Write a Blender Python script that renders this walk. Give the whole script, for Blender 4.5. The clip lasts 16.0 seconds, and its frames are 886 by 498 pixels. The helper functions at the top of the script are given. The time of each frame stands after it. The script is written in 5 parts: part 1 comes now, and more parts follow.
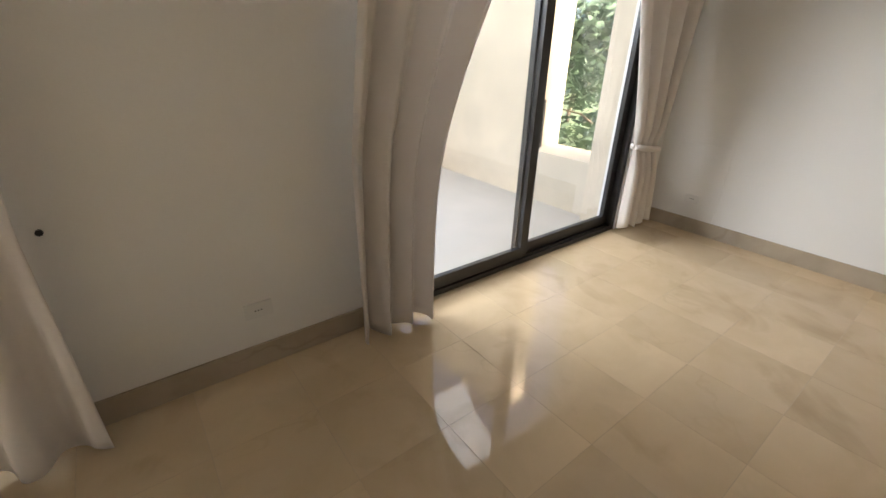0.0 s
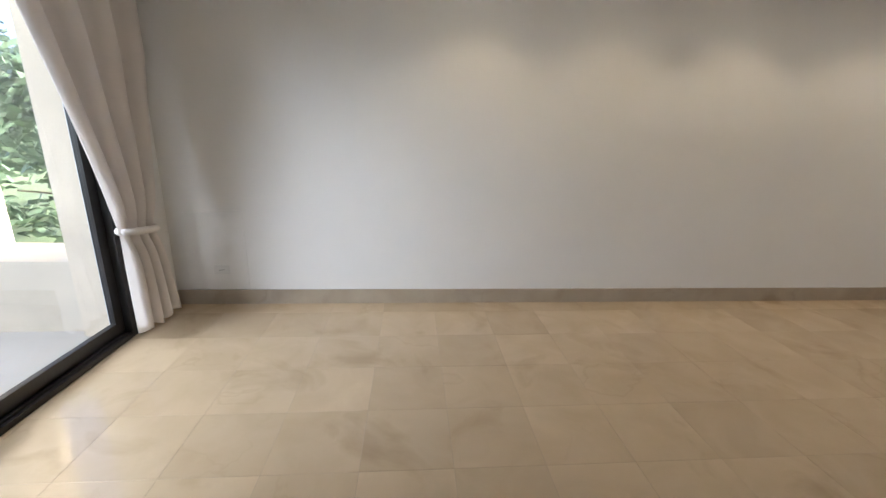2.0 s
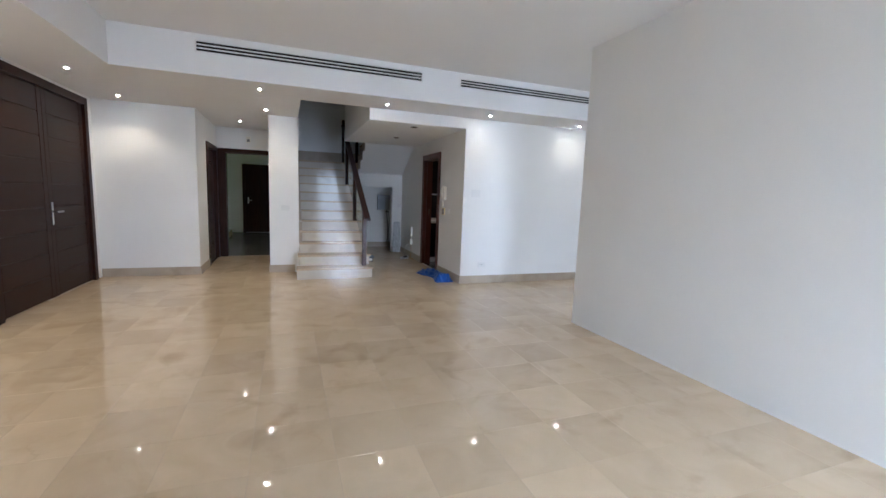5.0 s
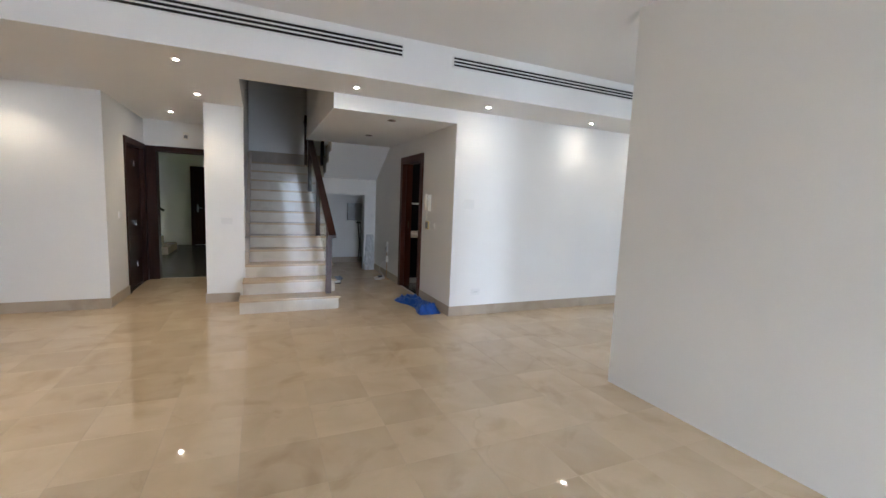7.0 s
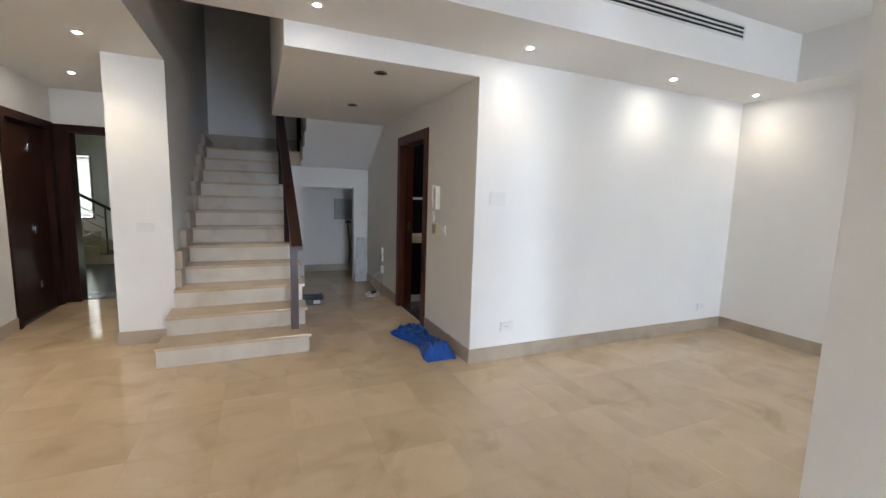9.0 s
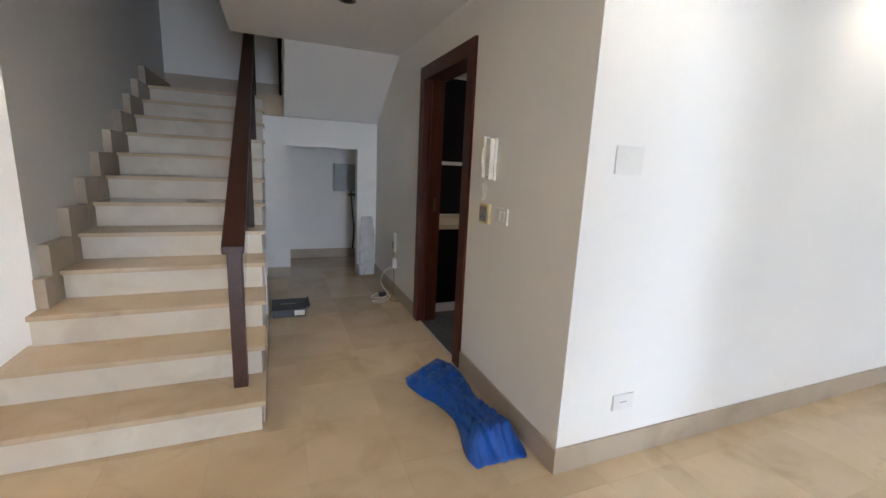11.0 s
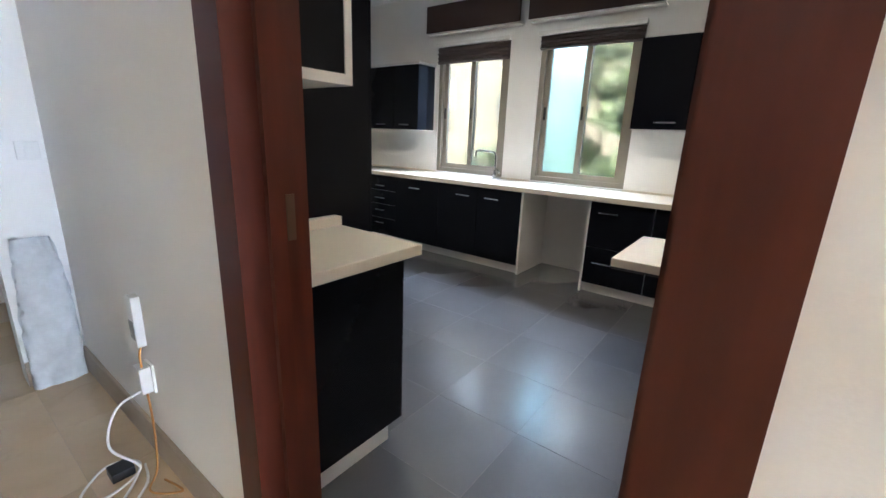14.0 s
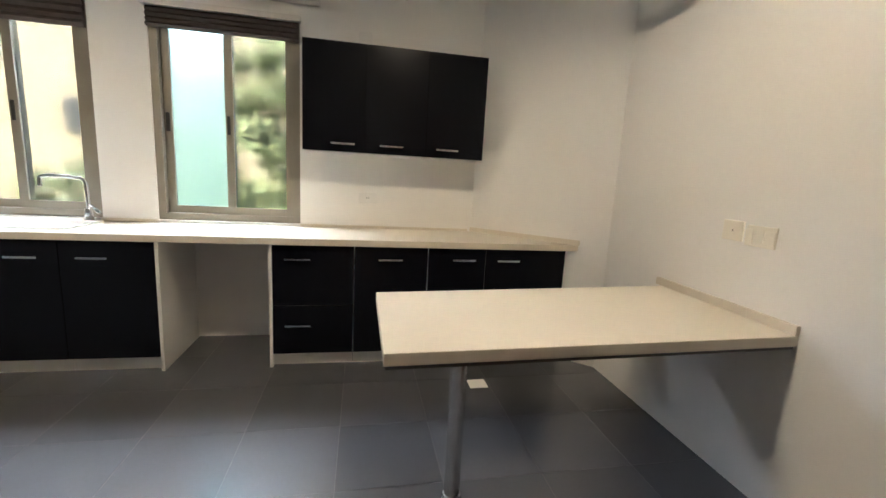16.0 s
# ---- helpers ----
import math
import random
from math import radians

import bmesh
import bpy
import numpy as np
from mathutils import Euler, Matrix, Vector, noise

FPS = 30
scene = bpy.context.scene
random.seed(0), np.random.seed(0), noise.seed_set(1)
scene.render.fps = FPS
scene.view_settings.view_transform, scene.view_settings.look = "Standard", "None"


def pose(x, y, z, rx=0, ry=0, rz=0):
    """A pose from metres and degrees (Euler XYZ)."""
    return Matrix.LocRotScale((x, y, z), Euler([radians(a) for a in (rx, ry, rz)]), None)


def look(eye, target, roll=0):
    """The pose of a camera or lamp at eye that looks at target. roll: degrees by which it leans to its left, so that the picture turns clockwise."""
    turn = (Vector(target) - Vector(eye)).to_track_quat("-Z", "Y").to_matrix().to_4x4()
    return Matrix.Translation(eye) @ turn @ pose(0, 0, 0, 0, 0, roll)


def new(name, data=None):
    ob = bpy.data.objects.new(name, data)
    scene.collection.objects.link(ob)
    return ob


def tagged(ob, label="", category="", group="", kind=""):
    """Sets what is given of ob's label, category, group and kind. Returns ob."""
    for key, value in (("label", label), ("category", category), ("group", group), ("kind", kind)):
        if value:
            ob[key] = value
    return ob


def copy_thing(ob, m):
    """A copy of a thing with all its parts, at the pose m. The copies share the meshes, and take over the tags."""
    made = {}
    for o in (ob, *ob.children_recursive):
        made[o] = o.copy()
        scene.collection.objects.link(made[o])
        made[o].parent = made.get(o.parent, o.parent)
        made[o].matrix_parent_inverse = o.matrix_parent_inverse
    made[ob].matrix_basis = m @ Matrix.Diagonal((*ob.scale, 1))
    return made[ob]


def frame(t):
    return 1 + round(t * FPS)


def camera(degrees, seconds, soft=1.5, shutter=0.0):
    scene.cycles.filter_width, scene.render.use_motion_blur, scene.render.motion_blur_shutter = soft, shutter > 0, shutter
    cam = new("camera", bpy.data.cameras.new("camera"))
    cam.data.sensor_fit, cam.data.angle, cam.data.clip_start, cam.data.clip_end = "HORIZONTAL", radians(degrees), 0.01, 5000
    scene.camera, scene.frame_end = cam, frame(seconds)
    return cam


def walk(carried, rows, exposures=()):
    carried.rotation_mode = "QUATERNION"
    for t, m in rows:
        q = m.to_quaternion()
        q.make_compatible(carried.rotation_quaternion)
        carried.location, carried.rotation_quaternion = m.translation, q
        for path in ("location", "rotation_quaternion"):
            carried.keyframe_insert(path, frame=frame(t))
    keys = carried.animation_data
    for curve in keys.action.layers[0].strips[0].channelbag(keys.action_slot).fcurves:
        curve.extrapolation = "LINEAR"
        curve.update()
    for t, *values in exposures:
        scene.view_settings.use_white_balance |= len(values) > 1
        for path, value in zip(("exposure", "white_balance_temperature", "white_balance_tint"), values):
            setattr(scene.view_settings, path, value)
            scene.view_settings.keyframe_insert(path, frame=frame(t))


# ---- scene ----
cam = camera(93.5, 16.0)

PATH = [
    (0, (-2.313, -6.675, 1.438), (-3.418, -8.103, 0.578), 1.3),
    (0.5, (-2.379, -6.732, 1.512), (-3.622, -8.087, 0.723), -1.1),
    (1, (-2.482, -6.789, 1.454), (-3.936, -7.932, 0.691), -0.9),
    (1.5, (-2.751, -6.661, 1.412), (-4.484, -7.356, 0.696), -0.2),
    (2, (-2.872, -6.6, 1.441), (-4.789, -6.446, 0.892), 1.5),
    (2.5, (-2.919, -6.55, 1.488), (-4.589, -5.455, 1.365), 1.4),
    (3, (-2.865, -6.52, 1.473), (-4.075, -4.928, 1.443), 0.7),
    (3.5, (-2.75, -6.387, 1.421), (-3.42, -4.504, 1.351), 0.3),
    (4, (-2.588, -6.254, 1.42), (-2.707, -4.262, 1.291), 0.4),
    (4.5, (-2.49, -6.14, 1.395), (-2.132, -4.181, 1.207), 1.2),
    (5, (-2.518, -5.931, 1.359), (-1.823, -4.073, 1.107), 2.1),
    (7.5, (-2.049, -4.26, 1.447), (-1.234, -2.445, 1.251), 2.2),
    (8, (-1.887, -3.865, 1.463), (-1.108, -2.03, 1.306), 1.6),
    (8.5, (-1.723, -3.473, 1.454), (-0.978, -1.629, 1.243), 1.7),
    (9, (-1.624, -3.048, 1.427), (-0.821, -1.234, 1.175), 1.7),
    (11.5, (-1.011, -0.939, 1.337), (-0.327, 0.896, 0.928), 2.8),
    (12, (-0.893, -0.52, 1.319), (-0.275, 1.336, 0.905), 2.9),
    (12.5, (-0.823, -0.061, 1.327), (-0.083, 1.749, 0.905), 2.2),
    (13, (-0.669, 0.359, 1.284), (0.194, 2.102, 0.819), 2.8),
    (13.5, (-0.595, 0.777, 1.252), (0.606, 2.292, 0.739), 2.6),
    (14, (-0.441, 1.103, 1.234), (1.102, 2.264, 0.71), 2.3),
    (14.5, (-0.26, 1.37, 1.241), (1.536, 2.105, 0.758), 3.2),
    (15, (-0.1, 1.589, 1.245), (1.83, 1.779, 0.758), 2.8),
    (15.5, (0.165, 1.64, 1.218), (2.103, 1.456, 0.759), 1.5),
    (16, (0.391, 1.666, 1.224), (2.323, 1.276, 0.881), 3.2),
]
EXPOSURES = [(0.0, 3.2, 6500, 10), (0.5, 3.35, 6100, 10), (1.0, 3.4, 5900, 10), (1.5, 3.2, 5650, 10), (2.0, 3.3, 5800, 10), (2.5, 3.85, 5600, 10), (3.0, 4.1, 5450, 10), (3.5, 4.2, 5300, 10), (5.0, 4.25, 5050, 10), (8.0, 4.35, 5450, 10), (9.0, 4.45, 5450, 10), (11.5, 4.85, 5550, 10), (12.5, 5.65, 5600, 10), (13.0, 5.75, 5400, 10), (13.5, 6.0, 5200, 10), (14.0, 6.1, 5150, 10), (14.5, 6.3, 5150, 10), (15.0, 6.3, 5450, 10), (16.0, 6.1, 5750, 10)]
walk(cam, [(t, look(eye, target, roll)) for t, eye, target, roll in PATH], EXPOSURES)

# ---------------------------------------------------------------- world and light
world = bpy.data.worlds.new("sky_world")
scene.world = world
world.use_nodes = True
wn = world.node_tree.nodes
sky = wn.new("ShaderNodeTexSky")
sky.sky_type = "NISHITA"
sky.sun_disc = False
sky.sun_elevation = radians(27)
sky.sun_rotation = radians(-8)
sky.air_density = 0.4
sky.dust_density = 6.0
sky.ozone_density = 0.2
wn["Background"].inputs["Strength"].default_value = 0.15
world.node_tree.links.new(sky.outputs["Color"], wn["Background"].inputs["Color"])
sun_data = bpy.data.lights.new("sun", "SUN")
sun_data.energy = 2.4
sun_data.angle = radians(0.6)
sun_data.color = (1.0, 0.95, 0.88)
sun = new("sun", sun_data)
sun.matrix_world = look((-9, 66, 34), (0, 0, 0))


def daylight_fill(eye, target, width, height, power, color=(0.94, 0.97, 1.0), spread=180):
    """An added area lamp near or outside a window, standing in for sky light."""
    data = bpy.data.lights.new("sky_fill_lamp", "AREA")
    data.shape, data.size, data.size_y = "RECTANGLE", width, height
    data.energy = power
    data.spread = radians(spread)
    data.color = color
    ob = new("sky_fill_lamp", data)
    ob.matrix_world = look(eye, target)


# fill lamps just inside the two unseen terrace doors
daylight_fill((-0.50, -8.40, 1.15), (-0.80, 0.0, -2.0), 1.3, 2.1, 4.2, spread=120)
daylight_fill((1.95, -8.40, 1.15), (1.95, 0.0, -0.8), 1.8, 2.1, 5.0)
# unseen fill lamps added out over the terrace, to brighten the living room
daylight_fill((-4.6, -10.7, 5.3), (-4.5, -6.9, 0.2), 4.0, 2.2, 14.0, (1.0, 0.97, 0.92))
daylight_fill((-0.6, -11.60, 3.0), (-1.6, 0.0, -1.0), 5.0, 1.6, 40.0)
# unseen fill lamps added outside the kitchen windows, above their heads
daylight_fill((4.15, 2.6, 2.62), (0.8, 2.6, 0.5), 2.3, 0.7, 7.0)
daylight_fill((4.15, 3.8, 2.62), (0.8, 3.8, 0.5), 1.0, 0.7, 3.0)

SPOT_POWER = 1.1
KITCHEN_POWER = 1.3
SPOT_COLOR = (1.0, 0.76, 0.48)


# ---------------------------------------------------------------- materials
def mat(name, color, rough=0.5, metal=0.0, vary=0.08, scale=6.0, fine=90.0, bump=0.05, spec=0.5, tile=0.0, coat=0.0):
    """A plain surface with two scales of tone, fine relief and uneven gloss."""
    m = bpy.data.materials.new(name)
    m.use_nodes = True
    nt = m.node_tree
    n, l = nt.nodes, nt.links
    b = n["Principled BSDF"]
    geo = n.new("ShaderNodeTexCoord")
    big = n.new("ShaderNodeTexNoise")
    big.inputs["Scale"].default_value = scale
    big.inputs["Detail"].default_value = 5
    small = n.new("ShaderNodeTexNoise")
    small.inputs["Scale"].default_value = fine
    small.inputs["Detail"].default_value = 3
    for t in (big, small):
        l.new(geo.outputs["Object"], t.inputs["Vector"])
    add = n.new("ShaderNodeMath")
    add.operation = "MULTIPLY_ADD"
    l.new(small.outputs["Fac"], add.inputs[0])
    add.inputs[1].default_value = 0.35
    l.new(big.outputs["Fac"], add.inputs[2])
    ramp = n.new("ShaderNodeValToRGB")
    ramp.color_ramp.elements[0].position, ramp.color_ramp.elements[1].position = 0.35, 0.95
    ramp.color_ramp.elements[0].color = (*[c * (1 - vary) for c in color], 1)
    ramp.color_ramp.elements[1].color = (*[min(1, c * (1 + vary)) for c in color], 1)
    l.new(add.outputs[0], ramp.inputs["Fac"])
    out = ramp.outputs["Color"]
    if tile:
        info = n.new("ShaderNodeObjectInfo")
        hsv = n.new("ShaderNodeHueSaturation")
        mr = n.new("ShaderNodeMapRange")
        mr.inputs["To Min"].default_value, mr.inputs["To Max"].default_value = 1 - tile, 1 + tile
        l.new(info.outputs["Random"], mr.inputs["Value"])
        l.new(mr.outputs["Result"], hsv.inputs["Value"])
        l.new(out, hsv.inputs["Color"])
        out = hsv.outputs["Color"]
    l.new(out, b.inputs["Base Color"])
    rr = n.new("ShaderNodeMapRange")
    rr.inputs["To Min"].default_value, rr.inputs["To Max"].default_value = max(0.02, rough * 0.8), min(1, rough * 1.2)
    l.new(big.outputs["Fac"], rr.inputs["Value"])
    l.new(rr.outputs["Result"], b.inputs["Roughness"])
    b.inputs["Metallic"].default_value = metal
    b.inputs["Specular IOR Level"].default_value = spec
    b.inputs["Coat Weight"].default_value = coat
    if bump:
        bp = n.new("ShaderNodeBump")
        bp.inputs["Strength"].default_value = bump
        bp.inputs["Distance"].default_value = 0.01
        l.new(small.outputs["Fac"], bp.inputs["Height"])
        l.new(bp.outputs["Normal"], b.inputs["Normal"])
    return m


def marble_mat(name, light, dark, rough, tile, vein=0.5, island=False):
    """Polished limestone marble: cloudy tone, thin brown veins, each slab its own tone."""
    m = bpy.data.materials.new(name)
    m.use_nodes = True
    nt = m.node_tree
    n, l = nt.nodes, nt.links
    b = n["Principled BSDF"]
    pos = n.new("ShaderNodeNewGeometry")
    src = n.new("ShaderNodeObjectInfo") if not island else pos
    rnd = src.outputs["Random"] if not island else pos.outputs["Random Per Island"]
    off = n.new("ShaderNodeVectorMath")
    off.operation = "MULTIPLY_ADD"
    l.new(rnd, off.inputs[0])
    off.inputs[1].default_value = (7.3, 3.1, 5.7)
    l.new(pos.outputs["Position"], off.inputs[2])
    cloud = n.new("ShaderNodeTexNoise")
    cloud.inputs["Scale"].default_value, cloud.inputs["Detail"].default_value = 3.2, 7
    cloud.inputs["Distortion"].default_value = 0.6
    l.new(off.outputs[0], cloud.inputs["Vector"])
    ramp = n.new("ShaderNodeValToRGB")
    ramp.color_ramp.elements[0].position, ramp.color_ramp.elements[1].position = 0.3, 0.72
    ramp.color_ramp.elements[0].color, ramp.color_ramp.elements[1].color = (*dark, 1), (*light, 1)
    l.new(cloud.outputs["Fac"], ramp.inputs["Fac"])
    veins = n.new("ShaderNodeTexNoise")
    veins.inputs["Scale"].default_value, veins.inputs["Detail"].default_value = 0.9, 5
    veins.inputs["Distortion"].default_value = 0.5
    l.new(off.outputs[0], veins.inputs["Vector"])
    near = n.new("ShaderNodeMath")
    near.operation = "SUBTRACT"
    near.inputs[1].default_value = 0.5
    l.new(veins.outputs["Fac"], near.inputs[0])
    ab = n.new("ShaderNodeMath")
    ab.operation = "ABSOLUTE"
    l.new(near.outputs[0], ab.inputs[0])
    vr = n.new("ShaderNodeMapRange")
    vr.inputs["From Min"].default_value, vr.inputs["From Max"].default_value = 0.0, 0.008
    vr.inputs["To Min"].default_value, vr.inputs["To Max"].default_value = vein, 0.0
    l.new(ab.outputs[0], vr.inputs["Value"])
    patch = n.new("ShaderNodeTexNoise")
    patch.inputs["Scale"].default_value = 1.1
    l.new(off.outputs[0], patch.inputs["Vector"])
    pr = n.new("ShaderNodeMapRange")
    pr.inputs["From Min"].default_value, pr.inputs["From Max"].default_value = 0.5, 0.65
    l.new(patch.outputs["Fac"], pr.inputs["Value"])
    vm = n.new("ShaderNodeMath")
    vm.operation = "MULTIPLY"
    l.new(vr.outputs["Result"], vm.inputs[0])
    l.new(pr.outputs["Result"], vm.inputs[1])
    mix = n.new("ShaderNodeMix")
    mix.data_type = "RGBA"
    l.new(vm.outputs[0], mix.inputs["Factor"])
    l.new(ramp.outputs["Color"], mix.inputs["A"])
    mix.inputs["B"].default_value = (dark[0] * 0.45, dark[1] * 0.38, dark[2] * 0.3, 1)
    # trodden-in dirt in loose streaks, across the joints
    dirt = n.new("ShaderNodeTexNoise")
    dirt.inputs["Scale"].default_value, dirt.inputs["Detail"].default_value = 2.6, 6
    dirt.inputs["Distortion"].default_value = 0.8
    l.new(pos.outputs["Position"], dirt.inputs["Vector"])
    dr = n.new("ShaderNodeMapRange")
    dr.inputs["From Min"].default_value, dr.inputs["From Max"].default_value = 0.56, 0.74
    dr.inputs["To Max"].default_value = 0.36
    l.new(dirt.outputs["Fac"], dr.inputs["Value"])
    soil = n.new("ShaderNodeMix")
    soil.data_type = "RGBA"
    l.new(dr.outputs["Result"], soil.inputs["Factor"])
    l.new(mix.outputs["Result"], soil.inputs["A"])
    soil.inputs["B"].default_value = (dark[0] * 0.55, dark[1] * 0.5, dark[2] * 0.42, 1)
    hsv = n.new("ShaderNodeHueSaturation")
    mr = n.new("ShaderNodeMapRange")
    mr.inputs["To Min"].default_value, mr.inputs["To Max"].default_value = 1 - tile, 1 + tile
    l.new(rnd, mr.inputs["Value"])
    l.new(mr.outputs["Result"], hsv.inputs["Value"])
    l.new(soil.outputs["Result"], hsv.inputs["Color"])
    l.new(hsv.outputs["Color"], b.inputs["Base Color"])
    rr = n.new("ShaderNodeMapRange")
    rr.inputs["To Min"].default_value, rr.inputs["To Max"].default_value = rough * 0.7, rough * 1.5
    l.new(cloud.outputs["Fac"], rr.inputs["Value"])
    l.new(rr.outputs["Result"], b.inputs["Roughness"])
    bp = n.new("ShaderNodeBump")
    bp.inputs["Strength"].default_value, bp.inputs["Distance"].default_value = 0.03, 0.01
    l.new(patch.outputs["Fac"], bp.inputs["Height"])
    l.new(bp.outputs["Normal"], b.inputs["Normal"])
    return m


def wood_mat(name, light, dark, rough=0.35, axis="Z", spec=0.5, coat=0.0, fine=55, relief=0.06):
    """Stained wood with long grain along one axis."""
    m = bpy.data.materials.new(name)
    m.use_nodes = True
    nt = m.node_tree
    n, l = nt.nodes, nt.links
    b = n["Principled BSDF"]
    tc = n.new("ShaderNodeTexCoord")
    mp = n.new("ShaderNodeMapping")
    s = {"X": (3, fine, fine), "Y": (fine, 3, fine), "Z": (fine, fine, 3)}[axis]
    mp.inputs["Scale"].default_value = s
    l.new(tc.outputs["Object"], mp.inputs["Vector"])
    g = n.new("ShaderNodeTexNoise")
    g.inputs["Scale"].default_value, g.inputs["Detail"].default_value, g.inputs["Distortion"].default_value = 1.0, 6, 0.4
    l.new(mp.outputs["Vector"], g.inputs["Vector"])
    ramp = n.new("ShaderNodeValToRGB")
    ramp.color_ramp.elements[0].position, ramp.color_ramp.elements[1].position = 0.3, 0.75
    ramp.color_ramp.elements[0].color, ramp.color_ramp.elements[1].color = (*dark, 1), (*light, 1)
    l.new(g.outputs["Fac"], ramp.inputs["Fac"])
    l.new(ramp.outputs["Color"], b.inputs["Base Color"])
    rr = n.new("ShaderNodeMapRange")
    rr.inputs["To Min"].default_value, rr.inputs["To Max"].default_value = rough * 0.75, rough * 1.25
    l.new(g.outputs["Fac"], rr.inputs["Value"])
    l.new(rr.outputs["Result"], b.inputs["Roughness"])
    b.inputs["Specular IOR Level"].default_value = spec
    b.inputs["Coat Weight"].default_value = coat
    bp = n.new("ShaderNodeBump")
    bp.inputs["Strength"].default_value, bp.inputs["Distance"].default_value = relief, 0.005
    l.new(g.outputs["Fac"], bp.inputs["Height"])
    l.new(bp.outputs["Normal"], b.inputs["Normal"])
    return m


def glass_mat(name, tint=(1, 1, 1), rough=0.0):
    m = bpy.data.materials.new(name)
    m.use_nodes = True
    b = m.node_tree.nodes["Principled BSDF"]
    b.inputs["Base Color"].default_value = (*tint, 1)
    b.inputs["Transmission Weight"].default_value = 1.0
    b.inputs["Roughness"].default_value = rough
    b.inputs["IOR"].default_value = 1.45
    return m


def glow_mat(name, color, strength):
    m = bpy.data.materials.new(name)
    m.use_nodes = True
    b = m.node_tree.nodes["Principled BSDF"]
    b.inputs["Base Color"].default_value = (0.9, 0.9, 0.9, 1)
    b.inputs["Emission Color"].default_value = (*color, 1)
    b.inputs["Emission Strength"].default_value = strength
    return m


def leaf_mat(name, color):
    m = mat(name, color, 0.55, vary=0.35, scale=2.0, fine=25, bump=0)
    m.node_tree.nodes["Principled BSDF"].inputs["Transmission Weight"].default_value = 0.0
    m.node_tree.nodes["Principled BSDF"].inputs["Subsurface Weight"].default_value = 0.0
    return m


M_WALL = mat("wall_paint", (0.80, 0.785, 0.75), 0.6, vary=0.035, scale=1.3, fine=160, bump=0.06)
M_CEIL = mat("ceiling_paint", (0.80, 0.79, 0.77), 0.75, vary=0.025, scale=1.0, fine=140, bump=0.04)
M_GROUT = mat("grout", (0.46, 0.37, 0.25), 0.7, vary=0.15, scale=9)
M_MARBLE = marble_mat("floor_marble", (0.64, 0.505, 0.335), (0.555, 0.43, 0.275), 0.036, 0.07, vein=0.13)
M_MARBLE_J = marble_mat("floor_marble_rest", (0.64, 0.505, 0.335), (0.555, 0.43, 0.275), 0.036, 0.07, vein=0.13, island=True)
M_SKIRT = marble_mat("skirting_stone", (0.46, 0.385, 0.29), (0.38, 0.31, 0.225), 0.42, 0.05, vein=0.25)
M_TREAD = marble_mat("tread_marble", (0.58, 0.46, 0.32), (0.49, 0.375, 0.24), 0.10, 0.05, vein=0.15)
M_RISER = marble_mat("riser_marble", (0.66, 0.605, 0.51), (0.57, 0.51, 0.42), 0.09, 0.05, vein=0.12)
M_RISER.node_tree.nodes["Principled BSDF"].inputs["Specular IOR Level"].default_value = 0.25
M_DARKWOOD = wood_mat("wenge_wood", (0.038, 0.014, 0.009), (0.017, 0.007, 0.005), 0.42, spec=0.14)
M_DARKWOOD_H = wood_mat("wenge_wood_crosswise", (0.036, 0.014, 0.009), (0.016, 0.007, 0.005), 0.42, "Y", spec=0.14)
M_REDWOOD = wood_mat("mahogany_wood", (0.082, 0.0190, 0.0080), (0.050, 0.0115, 0.0055), 0.38, spec=0.28, fine=22, relief=0.006)
M_RAIL = wood_mat("rail_wood", (0.062, 0.019, 0.011), (0.026, 0.009, 0.006), 0.38, "Y")
M_BLACK = mat("black_laminate", (0.005, 0.0055, 0.008), 0.22, vary=0.08, scale=4, fine=120, bump=0.0, spec=0.14)
M_BLACK_PLAIN = mat("black_plastic", (0.02, 0.02, 0.022), 0.45, bump=0.03)
M_TOP = mat("cream_worktop", (0.66, 0.60, 0.49), 0.36, vary=0.022, scale=12, fine=220, bump=0.0)
M_WHITEBOARD = mat("white_melamine", (0.70, 0.68, 0.64), 0.35, vary=0.03, scale=5)
M_KTILE = mat("grey_porcelain", (0.088, 0.089, 0.094), 0.21, vary=0.07, scale=3, fine=60, bump=0.0, spec=1.0, tile=0.10)
M_KTILE_R = mat("grey_porcelain_rest", (0.088, 0.089, 0.094), 0.21, vary=0.07, scale=3, fine=60, bump=0.0, spec=1.0)
M_KGROUT = mat("grey_grout", (0.10, 0.098, 0.095), 0.6, vary=0.2, scale=10)
M_CHROME = mat("brushed_steel", (0.60, 0.60, 0.60), 0.24, 1.0, vary=0.05, scale=30, bump=0.01)
M_WHITE = mat("white_plastic", (0.74, 0.73, 0.70), 0.35, vary=0.03, scale=10, bump=0.01)
M_CREAMPL = mat("ivory_plastic", (0.78, 0.74, 0.64), 0.4, vary=0.04, scale=10, bump=0.01)
M_YELLOWPL = mat("yellowed_plastic", (0.66, 0.53, 0.24), 0.42, vary=0.08, scale=14, bump=0.01)
M_GREYPL = mat("grey_plastic", (0.24, 0.24, 0.23), 0.45, vary=0.08, scale=14, bump=0.01)
M_REDPL = mat("red_plastic", (0.42, 0.03, 0.02), 0.4, bump=0.01)
M_ALU_DARK = mat("dark_aluminium", (0.018, 0.016, 0.015), 0.36, 0.0, vary=0.15, scale=10, bump=0.01)
M_ALU = mat("bronze_grey_aluminium", (0.27, 0.24, 0.19), 0.38, 0.3, vary=0.07, scale=10, bump=0.01)
M_VENT_IN = mat("vent_black", (0.01, 0.01, 0.01), 0.8, bump=0)
